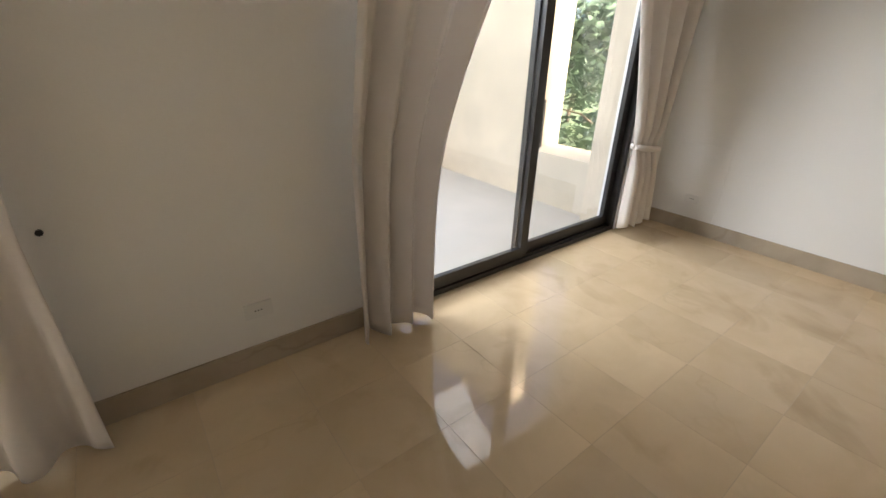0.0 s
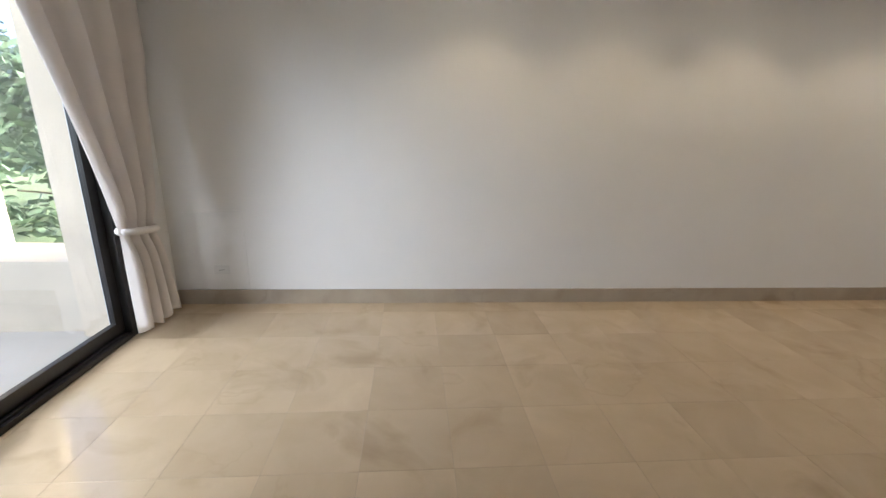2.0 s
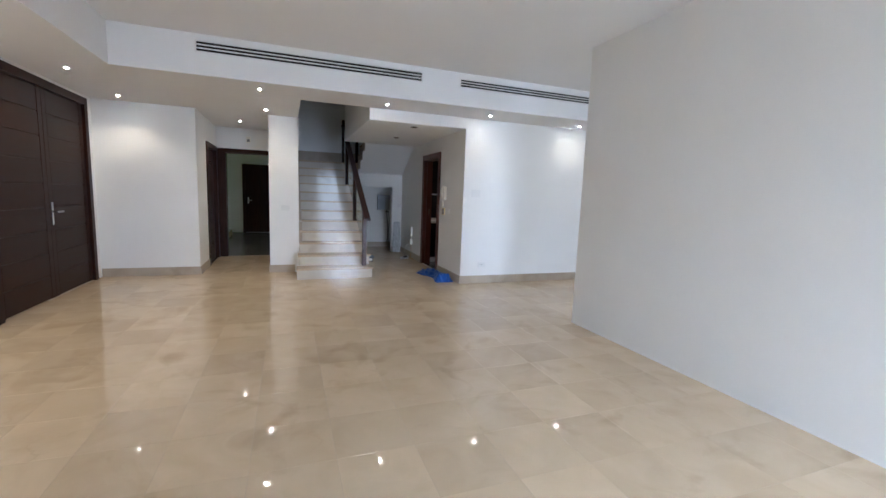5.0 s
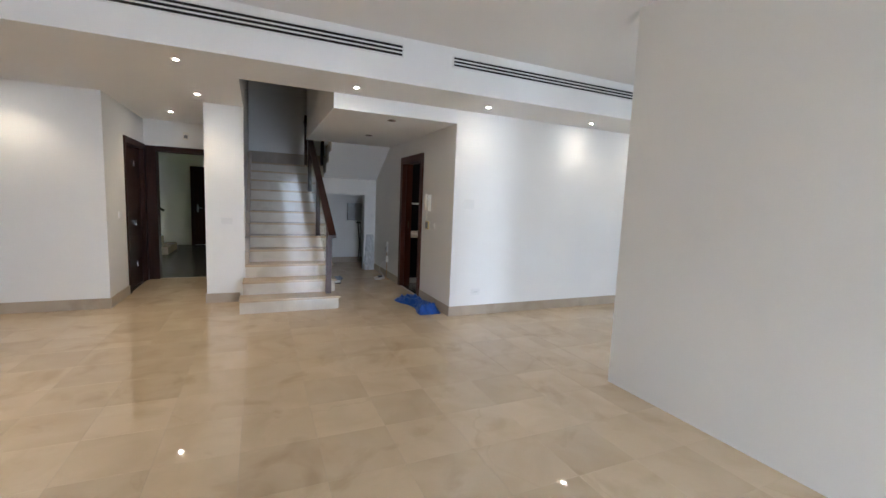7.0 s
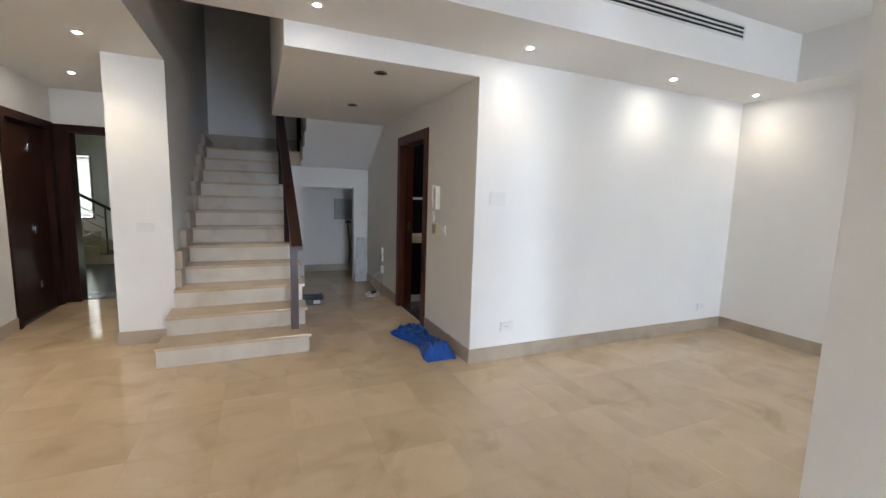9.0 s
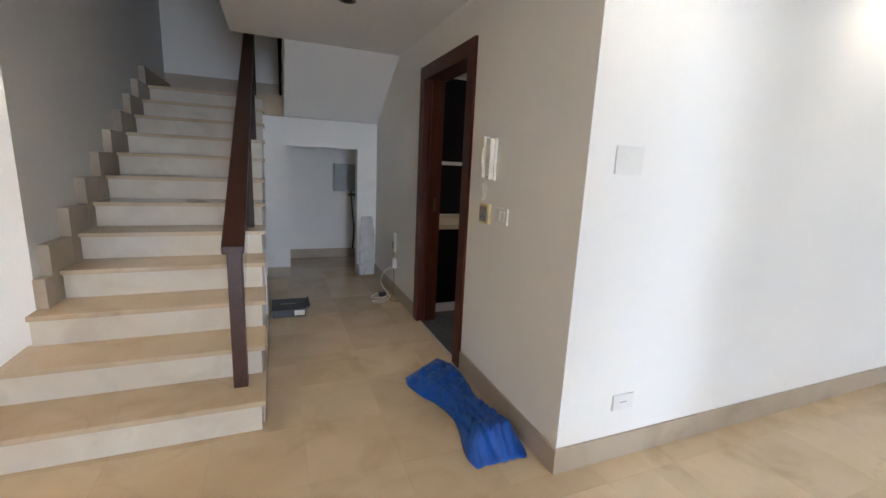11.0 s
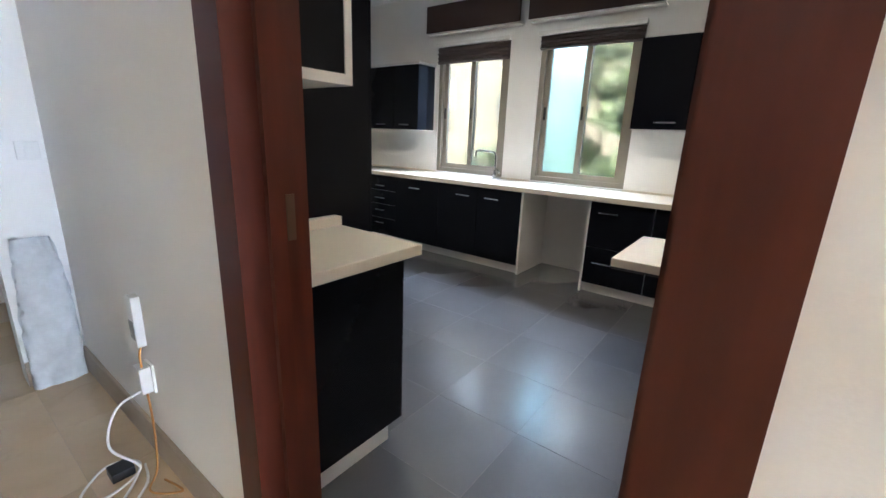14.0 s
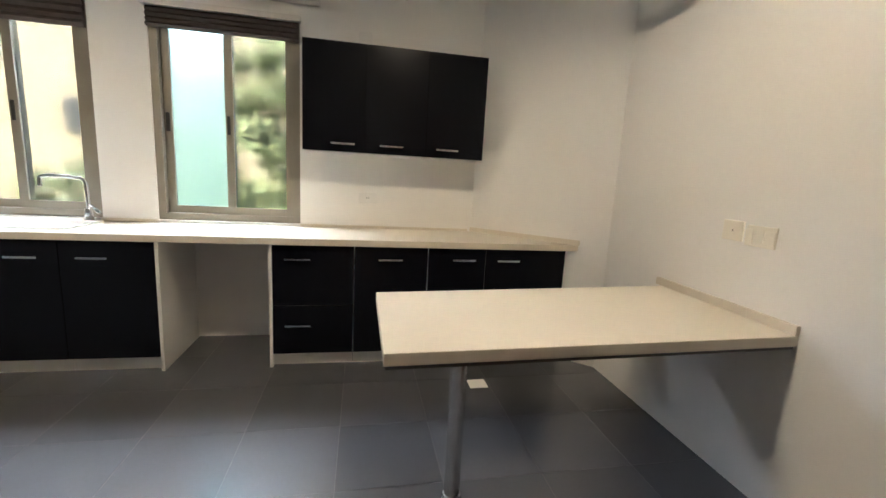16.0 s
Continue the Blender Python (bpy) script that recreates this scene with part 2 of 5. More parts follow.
M_CURTAIN = mat("curtain_cotton", (0.80, 0.745, 0.69), 0.85, vary=0.05, scale=3, fine=420, bump=0.12)
M_CURTAIN.node_tree.nodes["Principled BSDF"].inputs["Sheen Weight"].default_value = 0.2


def let_light_through(m, color, share):
    """Thin cloth: part of the light passes through it."""
    n, l = m.node_tree.nodes, m.node_tree.links
    tr = n.new("ShaderNodeBsdfTranslucent")
    tr.inputs["Color"].default_value = (*color, 1)
    mix = n.new("ShaderNodeMixShader")
    mix.inputs["Fac"].default_value = share
    l.new(n["Principled BSDF"].outputs[0], mix.inputs[1])
    l.new(tr.outputs[0], mix.inputs[2])
    l.new(mix.outputs[0], n["Material Output"].inputs["Surface"])


let_light_through(M_CURTAIN, (0.82, 0.78, 0.76), 0.2)
M_BLIND = mat("brown_fabric", (0.055, 0.030, 0.025), 0.8, vary=0.12, scale=6, fine=300, bump=0.15)
M_BLIND2 = mat("grey_brown_fabric", (0.080, 0.060, 0.052), 0.8, vary=0.12, scale=6, fine=300, bump=0.15)
M_GLASS = glass_mat("clear_glass")
M_BALGLASS = glass_mat("balustrade_glass", (0.88, 0.96, 0.92))
# bluish pane; its colour is also darkened to dim the daylight seen through
M_FROST = glass_mat("dimmed_blue_glass", (0.080, 0.125, 0.137), 0.5)
# near-black colour cuts the hall window's light and its reflection on the floor
M_HALLGLASS = glass_mat("glare_dimming_glass", (0.05, 0.06, 0.055))
# dark colour put into the panes to dim the overbright view outside
M_KGLASS = glass_mat("view_dimming_glass", (0.085, 0.086, 0.078), 0.10)
M_SPOT = glow_mat("spot_glow", (1.0, 0.86, 0.66), 26.0)
M_OFFLAMP = mat("bronze_lamp", (0.10, 0.07, 0.045), 0.4, 0.5, bump=0)
M_STUCCO = mat("terrace_render", (0.60, 0.51, 0.37), 0.85, vary=0.24, scale=1.6, fine=70, bump=0.25)
M_TERRACE = mat("terrace_concrete", (0.42, 0.395, 0.34), 0.6, vary=0.10, scale=2.2, fine=60, bump=0.1)
M_PARAPET = mat("parapet_concrete", (0.54, 0.47, 0.35), 0.8, vary=0.14, scale=3, fine=60, bump=0.2)
M_HOUSE = mat("beige_house_render", (0.46, 0.385, 0.26), 0.9, vary=0.08, scale=1.2, fine=40, bump=0.2)
M_HOUSEWIN = mat("dark_window_glass", (0.05, 0.06, 0.07), 0.1, bump=0)
M_GROUND = mat("garden_lawn", (0.07, 0.10, 0.035), 0.9, vary=0.3, scale=0.7, fine=30, bump=0.4)
M_BARK = mat("bark", (0.10, 0.07, 0.045), 0.9, vary=0.3, scale=8, fine=40, bump=0.5)
M_LEAF = leaf_mat("leaf_green", (0.075, 0.12, 0.065))
M_LEAF2 = leaf_mat("leaf_light_green", (0.12, 0.18, 0.115))
M_LEAF3 = leaf_mat("leaf_yellow_green", (0.16, 0.19, 0.08))
M_BLUE = mat("blue_plastic_sheet", (0.012, 0.075, 0.36), 0.36, vary=0.25, scale=14, fine=60, bump=0.15)
M_WRAP = mat("grey_shrink_wrap", (0.52, 0.53, 0.53), 0.45, vary=0.2, scale=9, fine=40, bump=0.3)
M_BOXDARK = mat("dark_blue_card", (0.012, 0.014, 0.022), 0.4, vary=0.2, scale=10, bump=0.02)
M_PAPER = mat("paper", (0.7, 0.68, 0.62), 0.8, vary=0.05, scale=10, bump=0.05)
M_CABLE = mat("white_cable", (0.72, 0.70, 0.66), 0.4, bump=0)
M_CABLE_Y = mat("orange_cable", (0.45, 0.22, 0.05), 0.4, bump=0)
M_PANELGREY = mat("grey_steel_panel", (0.27, 0.28, 0.28), 0.45, 0.2, vary=0.05, scale=8, bump=0.01)
M_DARKFLOOR = mat("hall_floor_stone", (0.13, 0.12, 0.11), 0.25, vary=0.2, scale=3, bump=0.03)

# ---------------------------------------------------------------- building helpers
BASE = {}


def box_bm(x0, x1, y0, y1, z0, z1, bevel=0.0, bm=None):
    own = bmesh.new()
    vs = [own.verts.new((x, y, z)) for z in (z0, z1) for y in (y0, y1) for x in (x0, x1)]
    for f in ((0, 2, 3, 1), (4, 5, 7, 6), (0, 1, 5, 4), (2, 6, 7, 3), (0, 4, 6, 2), (1, 3, 7, 5)):
        own.faces.new([vs[i] for i in f])
    if bevel:
        bmesh.ops.bevel(own, geom=own.edges[:], offset=bevel, segments=2, affect="EDGES", profile=0.7)
    if bm is None:
        return own
    tmp = bpy.data.meshes.new("tmp")
    own.to_mesh(tmp)
    own.free()
    bm.from_mesh(tmp)
    bpy.data.meshes.remove(tmp)
    return bm


def prism_bm(points, axis, a, b, bevel=0.0):
    """A solid: an outline in the plane across the axis, drawn out from a to b along it."""
    bm = bmesh.new()

    def at(p, q):
        return {"x": (q, p[0], p[1]), "y": (p[0], q, p[1]), "z": (p[0], p[1], q)}[axis]
    lo = [bm.verts.new(at(p, a)) for p in points]
    hi = [bm.verts.new(at(p, b)) for p in points]
    bm.faces.new(lo)
    bm.faces.new(hi)
    for i in range(len(points)):
        j = (i + 1) % len(points)
        bm.faces.new((lo[i], lo[j], hi[j], hi[i]))
    bmesh.ops.recalc_face_normals(bm, faces=bm.faces[:])
    if bevel:
        bmesh.ops.bevel(bm, geom=bm.edges[:], offset=bevel, segments=2, affect="EDGES", profile=0.7)
    return bm


def cyl_bm(p, q, r, r2=None, seg=16):
    """A round bar from p to q."""
    bm = bmesh.new()
    p, q = Vector(p), Vector(q)
    d = q - p
    m = Matrix.Translation((p + q) / 2) @ d.to_track_quat("Z", "Y").to_matrix().to_4x4()
    bmesh.ops.create_cone(bm, cap_ends=True, segments=seg, radius1=r, radius2=r if r2 is None else r2, depth=d.length, matrix=m)
    return bm


def tube_bm(points, r, seg=8):
    """A bent round tube along points."""
    bm = bmesh.new()
    pts = [Vector(p) for p in points]
    rings = []
    for i, p in enumerate(pts):
        d = (pts[min(i + 1, len(pts) - 1)] - pts[max(i - 1, 0)]).normalized()
        side = d.orthogonal().normalized() if not rings else (last - d * last.dot(d)).normalized()
        last = side
        up = d.cross(side)
        rings.append([bm.verts.new(p + (side * math.cos(a) + up * math.sin(a)) * r) for a in [2 * math.pi * k / seg for k in range(seg)]])
    for a, b in zip(rings, rings[1:]):
        for k in range(seg):
            bm.faces.new((a[k], a[(k + 1) % seg], b[(k + 1) % seg], b[k]))
    bm.faces.new(rings[0])
    bm.faces.new(rings[-1])
    bmesh.ops.recalc_face_normals(bm, faces=bm.faces[:])
    return bm


def curve_points(points, n=8):
    """A smooth line through points."""
    pts = [Vector(p) for p in points]
    out = []
    for i in range(len(pts) - 1):
        a, b, c, d = pts[max(i - 1, 0)], pts[i], pts[i + 1], pts[min(i + 2, len(pts) - 1)]
        for k in range(n):
            t = k / n
            out.append(0.5 * (2 * b + (c - a) * t + (2 * a - 5 * b + 4 * c - d) * t * t + (3 * b - a - 3 * c + d) * t ** 3))
    out.append(pts[-1])
    return out


def mesh_ob(name, bm, material, smooth=False):
    me = bpy.data.meshes.new(name)
    if smooth:
        for f in bm.faces:
            f.smooth = True
    bm.to_mesh(me)
    bm.free()
    me.materials.append(material)
    return new(name, me)


def thing(name, loc, label, category, group="", kind=""):
    ob = new(name)
    ob.location = loc
    ob.empty_display_size = 0.1
    BASE[ob.name] = Vector(loc)
    return tagged(ob, label, category, group, kind)


def part(name, bm, material, parent, label="", smooth=False):
    """One mesh of a thing, given in the place's own metres."""
    base = BASE[parent.name]
    bmesh.ops.translate(bm, verts=bm.verts[:], vec=-base)
    ob = mesh_ob(name, bm, material, smooth)
    ob.parent = parent
    BASE[ob.name] = base
    return tagged(ob, label)


def setting(name, bm, material, label, category, smooth=False):
    ob = mesh_ob(name, bm, material, smooth)
    BASE[ob.name] = Vector((0, 0, 0))
    return tagged(ob, label, category, kind="structure")


def lone(name, bm, material, label, category, smooth=False, group=""):
    """A thing of one mesh, with its origin at its base."""
    lo = Vector([min(v.co[i] for v in bm.verts) for i in range(3)])
    hi = Vector([max(v.co[i] for v in bm.verts) for i in range(3)])
    base = Vector(((lo.x + hi.x) / 2, (lo.y + hi.y) / 2, lo.z))
    bmesh.ops.translate(bm, verts=bm.verts[:], vec=-base)
    ob = mesh_ob(name, bm, material, smooth)
    ob.location = base
    BASE[ob.name] = base
    return tagged(ob, label, category, group)


def boxes(*rows):
    bm = bmesh.new()
    for r in rows:
        box_bm(*r, bm=bm)
    return bm


# ---------------------------------------------------------------- the large structure
WX, WY = -6.224, -8.51          # living room corner
SOFFIT, CEIL, CORR = 2.532, 2.944, 2.372
GX, GY = 0.465, -2.175          # end of the free-standing wall
TOP = 5.2
D1A, D1B, D2A, D2B, D3A, D3B, DH = -5.70, -3.30, -1.72, 0.28, 0.95, 2.95, 2.30

setting("wall_west", box_bm(WX - 0.2, WX, WY - 0.2, -1.407, -0.1, CEIL), M_WALL, "long plain white painted living room wall", "wall")
setting("wall_pier", box_bm(WX - 0.2, -5.092, -1.407, -0.94, -0.1, CEIL), M_WALL, "white painted pier beside the entrance door", "wall")
setting("wall_entry", boxes((-5.3, -5.092, 1.29, 1.627, -0.1, CEIL), (-5.3, -5.092, -0.94, 1.29, 2.50, CEIL)), M_WALL, "white painted wall round the entrance door", "wall")
setting("wall_foyer", box_bm(-5.092, -3.815, 1.427, 1.627, -0.1, CEIL), M_WALL, "white painted foyer wall", "wall")
setting("wall_lobby_side", boxes((-4.015, -3.815, 1.627, 2.225, -0.1, CEIL), (-4.015, -3.815, 3.30, 3.5, -0.1, CEIL), (-4.015, -3.815, 2.225, 3.30, 2.14, CEIL)), M_WALL, "white painted lobby side wall with a door", "wall")
setting("wall_lobby_back", boxes((-3.815, -3.80, 3.35, 3.5, -0.1, CEIL), (-3.80, -2.803, 3.35, 3.5, 2.13, CEIL)), M_WALL, "white painted lobby wall above the hall doorway", "wall")
setting("wall_stair", box_bm(-2.803, -2.353, 1.429, 5.1, -0.1, TOP), M_WALL, "white painted wall running up beside the stairs", "wall")
setting("wall_stair_back", box_bm(-2.353, 0.0, 4.95, 5.1, -0.1, TOP), M_WALL, "white painted wall behind the stair landing", "wall")
setting("wall_corridor", boxes((0.0, 0.14, 0.09, 1.06, -0.1, TOP), (0.0, 0.14, 2.07, 5.1, -0.1, TOP), (0.0, 0.14, 5.1, 6.45, -0.1, 2.92), (0.0, 0.14, 1.06, 2.07, 2.125, TOP)), M_WALL, "white painted corridor wall with the kitchen doorway", "wall")
setting("wall_main", box_bm(0.0, 3.5, 0.0, 0.09, -0.1, TOP), M_WALL, "white painted living room wall under the downlights", "wall")
setting("wall_nook", box_bm(3.3, 3.5, WY - 0.2, 0.0, -0.1, CEIL), M_WALL, "white painted end wall of the dining nook", "wall")
setting("wall_nook_south", boxes((GX + 0.2, D3A, WY - 0.2, WY, -0.1, CEIL), (D3B, 3.3, WY - 0.2, WY, -0.1, CEIL), (D3A, D3B, WY - 0.2, WY, DH, CEIL)), M_WALL, "plain white closing wall of the nook", "wall")
setting("wall_free", box_bm(GX, GX + 0.2, WY - 0.2, GY, -0.1, CEIL, 0.004), M_WALL, "white painted free-ending wall in grey shade", "wall")
setting("wall_window", boxes((WX, D1A, WY - 0.2, WY, -0.1, CEIL), (D1B, D2A, WY - 0.2, WY, -0.1, CEIL), (D2B, GX, WY - 0.2, WY, -0.1, CEIL), (D1A, D1B, WY - 0.2, WY, DH, CEIL), (D2A, D2B, WY - 0.2, WY, DH, CEIL)), M_WALL, "white painted wall with sliding terrace doors", "wall")
setting("ceiling_main", box_bm(WX - 0.2, 3.5, WY - 0.2, -0.3, CEIL, CEIL + 0.2), M_CEIL, "plain white painted ceiling", "ceiling")
setting("ceiling_bulkhead", boxes((WX, -5.235, WY, -2.406, SOFFIT, CEIL), (WX, -4.17, -2.406, -0.725, SOFFIT, CEIL), (WX, -2.353, -0.725, -0.1, SOFFIT, CEIL), (WX, -2.55, -0.1, 1.43, SOFFIT, CEIL), (-2.55, -2.353, -0.1, 1.429, SOFFIT, SOFFIT + 0.02), (WX, -2.803, 1.43, 3.5, SOFFIT, CEIL), (-2.353, 3.3, -0.725, 0.0, SOFFIT, CEIL)), M_CEIL, "white dropped ceiling bulkhead with downlights", "ceiling")
setting("ceiling_nook", box_bm(2.84, 3.3, WY, -0.725, SOFFIT, CEIL), M_CEIL, "white dropped ceiling strip over the nook", "ceiling")
setting("ceiling_corridor", boxes((-1.45, 0.0, 0.0, 2.775, CORR, CORR + 0.22)), M_CEIL, "low white ceiling over the corridor", "ceiling")
setting("ceiling_upper", box_bm(-2.9, 0.2, -0.1, 5.2, TOP, TOP + 0.2), M_CEIL, "white ceiling high over the stairwell", "ceiling")
setting("wall_upper_west", box_bm(-2.55, -2.353, -0.1, 1.429, SOFFIT + 0.02, TOP), M_WALL, "white wall closing the stairwell side above", "wall")
setting("wall_upper_east", box_bm(-1.45, -1.33, 0.0, 2.70, CORR + 0.22, TOP), M_WALL, "white wall beside the stairwell above", "wall")
setting("wall_upper_south", box_bm(-2.353, 0.0, -0.1, 0.0, CEIL, TOP), M_WALL, "white wall closing the stairwell above", "wall")

# hall beyond the lobby
HX0, HY1 = -6.6, 8.5
setting("wall_hall_back", boxes((HX0, -5.35, HY1, HY1 + 0.2, -0.1, 2.9), (-5.35, -4.95, HY1, HY1 + 0.2, -0.1, 0.7), (-5.35, -4.95, HY1, HY1 + 0.2, 2.1, 2.9), (-4.95, -2.0, HY1, HY1 + 0.2, -0.1, 2.9)), M_WALL, "white painted far wall of the hall", "wall")
setting("wall_hall_side", box_bm(HX0 - 0.2, HX0, 3.5, HY1 + 0.2, -0.1, 2.9), M_WALL, "white painted side wall of the hall", "wall")
setting("wall_hall_east", box_bm(-2.2, -2.0, 5.1, HY1, -0.1, 2.9), M_WALL, "white painted east wall of the hall", "wall")
setting("wall_hall_south", boxes((HX0, -4.015, 3.35, 3.5, -0.1, 2.9), (-2.803, -2.0, 5.1, 5.25, -0.1, 2.9)), M_WALL, "white painted near wall of the hall", "wall")
setting("ceiling_hall", boxes((HX0, -2.803, 3.5, 5.1, 2.7, 2.9), (HX0, -2.0, 5.1, HY1, 2.7, 2.9)), M_CEIL, "plain white ceiling of the hall", "ceiling")
setting("floor_hall", box_bm(HX0, -2.803, 3.42, HY1, -0.1, 0.0), M_DARKFLOOR, "grey polished stone floor of the hall", "floor")

# side room behind the lobby door
setting("wall_side_room", boxes((-5.3, -5.1, 1.627, 3.35, -0.1, 2.9),), M_WALL, "plain wall of the room beside the lobby", "wall")
setting("floor_side_room", box_bm(-5.1, -3.815, 1.627, 3.35, -0.1, 0.0), M_DARKFLOOR, "grey stone floor beside the lobby", "floor")

# kitchen shell
KX, KY0, KY1, KC = 3.50, 0.09, 6.30, 2.72
W1, W2, WZ = (3.33, 4.22), (2.09, 3.0), (0.835, 2.19)
setting("wall_kitchen_window", boxes((KX, KX + 0.22, 0.83, W2[0], -0.1, KC), (KX, KX + 0.22, W2[1], W1[0], -0.1, KC), (KX, KX + 0.22, W1[1], KY1 + 0.15, -0.1, KC), (KX, KX + 0.22, W2[0], W2[1], -0.1, WZ[0]), (KX, KX + 0.22, W1[0], W1[1], -0.1, WZ[0]), (KX, KX + 0.22, W2[0], W2[1], WZ[1], KC), (KX, KX + 0.22, W1[0], W1[1], WZ[1], KC)), M_WALL, "white painted kitchen wall with two windows", "wall")
setting("wall_kitchen_splay", prism_bm([(KX, 0.83), (2.80, 0.09), (3.5, 0.09), (KX + 0.22, 0.3), (KX + 0.22, 0.83)], "z", -0.1, KC), M_WALL, "white painted splayed corner wall of the kitchen", "wall")
setting("wall_kitchen_north", box_bm(0.14, KX, KY1, KY1 + 0.15, -0.1, KC), M_WALL, "white painted end wall of the kitchen", "wall")
setting("ceiling_kitchen", box_bm(0.14, KX + 0.22, 0.09, KY1 + 0.15, KC, KC + 0.2), M_CEIL, "plain white kitchen ceiling", "ceiling")

# stair understructure, niche and upper flight
NY = 3.704
setting("wall_niche", boxes((-1.25, -1.0, NY, NY + 0.13, -0.1, 1.81), (-0.229, 0.0, NY, NY + 0.13, -0.1, 1.81), (-1.0, -0.229, NY, NY + 0.13, 1.507, 1.81)), M_WALL, "white painted wall with a low niche opening", "wall")
setting("wall_niche_back", box_bm(-2.353, 0.0, 4.72, 4.95, -0.1, 1.84), M_WALL, "white painted back wall of the niche", "wall")
setting("wall_niche_side", box_bm(-1.36, -1.25, 3.85, 4.72, -0.1, 1.84), M_WALL, "white painted side wall of the niche", "wall")

# floors
setting("floor_base", boxes((WX, GX, WY, 1.43, -0.12, -0.0010), (GX, 3.3, WY - 0.04, 0.0, -0.12, -0.0010), (-3.815, -2.803, 1.43, 3.42, -0.12, -0.0010), (-2.803, 0.0, 1.43, 4.72, -0.12, -0.0010), (-5.092, -3.815, 1.43, 1.44, -0.12, -0.0010), (WX, GX, WY - 0.04, WY, -0.12, -0.0010)), M_GROUT, "grouted bed of the marble floor", "floor")
floor_base = bpy.data.objects["floor_base"]
setting("floor_kitchen", box_bm(0.0, KX, 0.09, KY1, -0.12, -0.0010), M_KGROUT, "grey grouted bed of the kitchen floor", "floor")
floor_kitchen = bpy.data.objects["floor_kitchen"]


# baseboards: one run of stone each
def skirting(name, x0, x1, y0, y1, h=0.125):
    setting(name, box_bm(x0, x1, y0, y1, 0.0, h, 0.003), M_SKIRT, "beige stone baseboard along the wall", "baseboard")


S = 0.014
skirting("baseboard_west", WX, WX + S, WY + S, -1.407)
skirting("baseboard_pier", WX + S, -5.092 + S, -1.407 - S, -1.407)
skirting("baseboard_pier_side", -5.092, -5.092 + S, -1.407, -0.945)
skirting("baseboard_foyer", -5.078, -3.815 + S, 1.427 - S, 1.427)
skirting("baseboard_lobby", -3.815, -3.815 + S, 1.427, 2.225)
skirting("baseboard_pillar", -2.803 - S, -2.415, 1.429 - S, 1.429)
skirting("baseboard_pillar_side", -2.803 - S, -2.803, 1.429, 3.35)
skirting("baseboard_main", -S, 3.3 - S, -S, 0.0)
skirting("baseboard_nook", 3.3 - S, 3.3, WY, 0.0)
skirting("baseboard_corridor", -S, 0.0, 0.0, 1.05)
skirting("baseboard_corridor_far", -S, 0.0, 2.085, NY)
skirting("baseboard_niche", -1.0, 0.0, 4.72 - S, 4.72)
skirting("baseboard_niche_left", -1.25, -1.0, NY - S, NY)
skirting("baseboard_niche_right", -0.229, -S, NY - S, NY)
skirting("baseboard_window", D1B, D2A, WY, WY + S)
skirting("baseboard_window_corner", WX + S, D1A, WY, WY + S)
skirting("baseboard_stair_side", -1.24, -1.226, 0.80, 2.93, 0.10)


# ---------------------------------------------------------------- terrace and garden
setting("terrace_floor", box_bm(-5.85, 4.5, -11.5, WY - 0.2, -0.3, -0.03), M_TERRACE, "pale worn concrete terrace floor", "floor")
setting("terrace_wall", box_bm(-6.3, -5.79, -11.5, -9.73, -0.3, 3.4), M_STUCCO, "stained beige rendered terrace wall", "wall")
setting("terrace_pilaster", box_bm(-6.3, -5.72, -8.90, WY - 0.2, -0.3, 3.4), M_STUCCO, "beige rendered pilaster beside the doors", "wall")
setting("terrace_sill_wall", box_bm(-6.3, -5.80, -9.73, -8.90, -0.3, 0.50, 0.01), M_PARAPET, "low grey parapet in the terrace opening", "wall")
setting("terrace_parapet", box_bm(-5.85, 4.5, -11.5, -11.3, -0.3, 0.50, 0.01), M_PARAPET, "low grey concrete terrace parapet", "wall")
setting("ground", box_bm(-400, 400, -400, 400, -0.9, -0.6), M_GROUND, "green garden lawn reaching the horizon", "ground")
for px, py in ((-5.77, -11.38), (-5.95, -9.705), (-4.0, -11.4)):
    lone("railing_post", box_bm(px - 0.02, px + 0.02, py - 0.02, py + 0.02, 0.50, 1.0, 0.004), M_ALU_DARK, "short dark metal post on the parapet", "post", group="parapet posts")


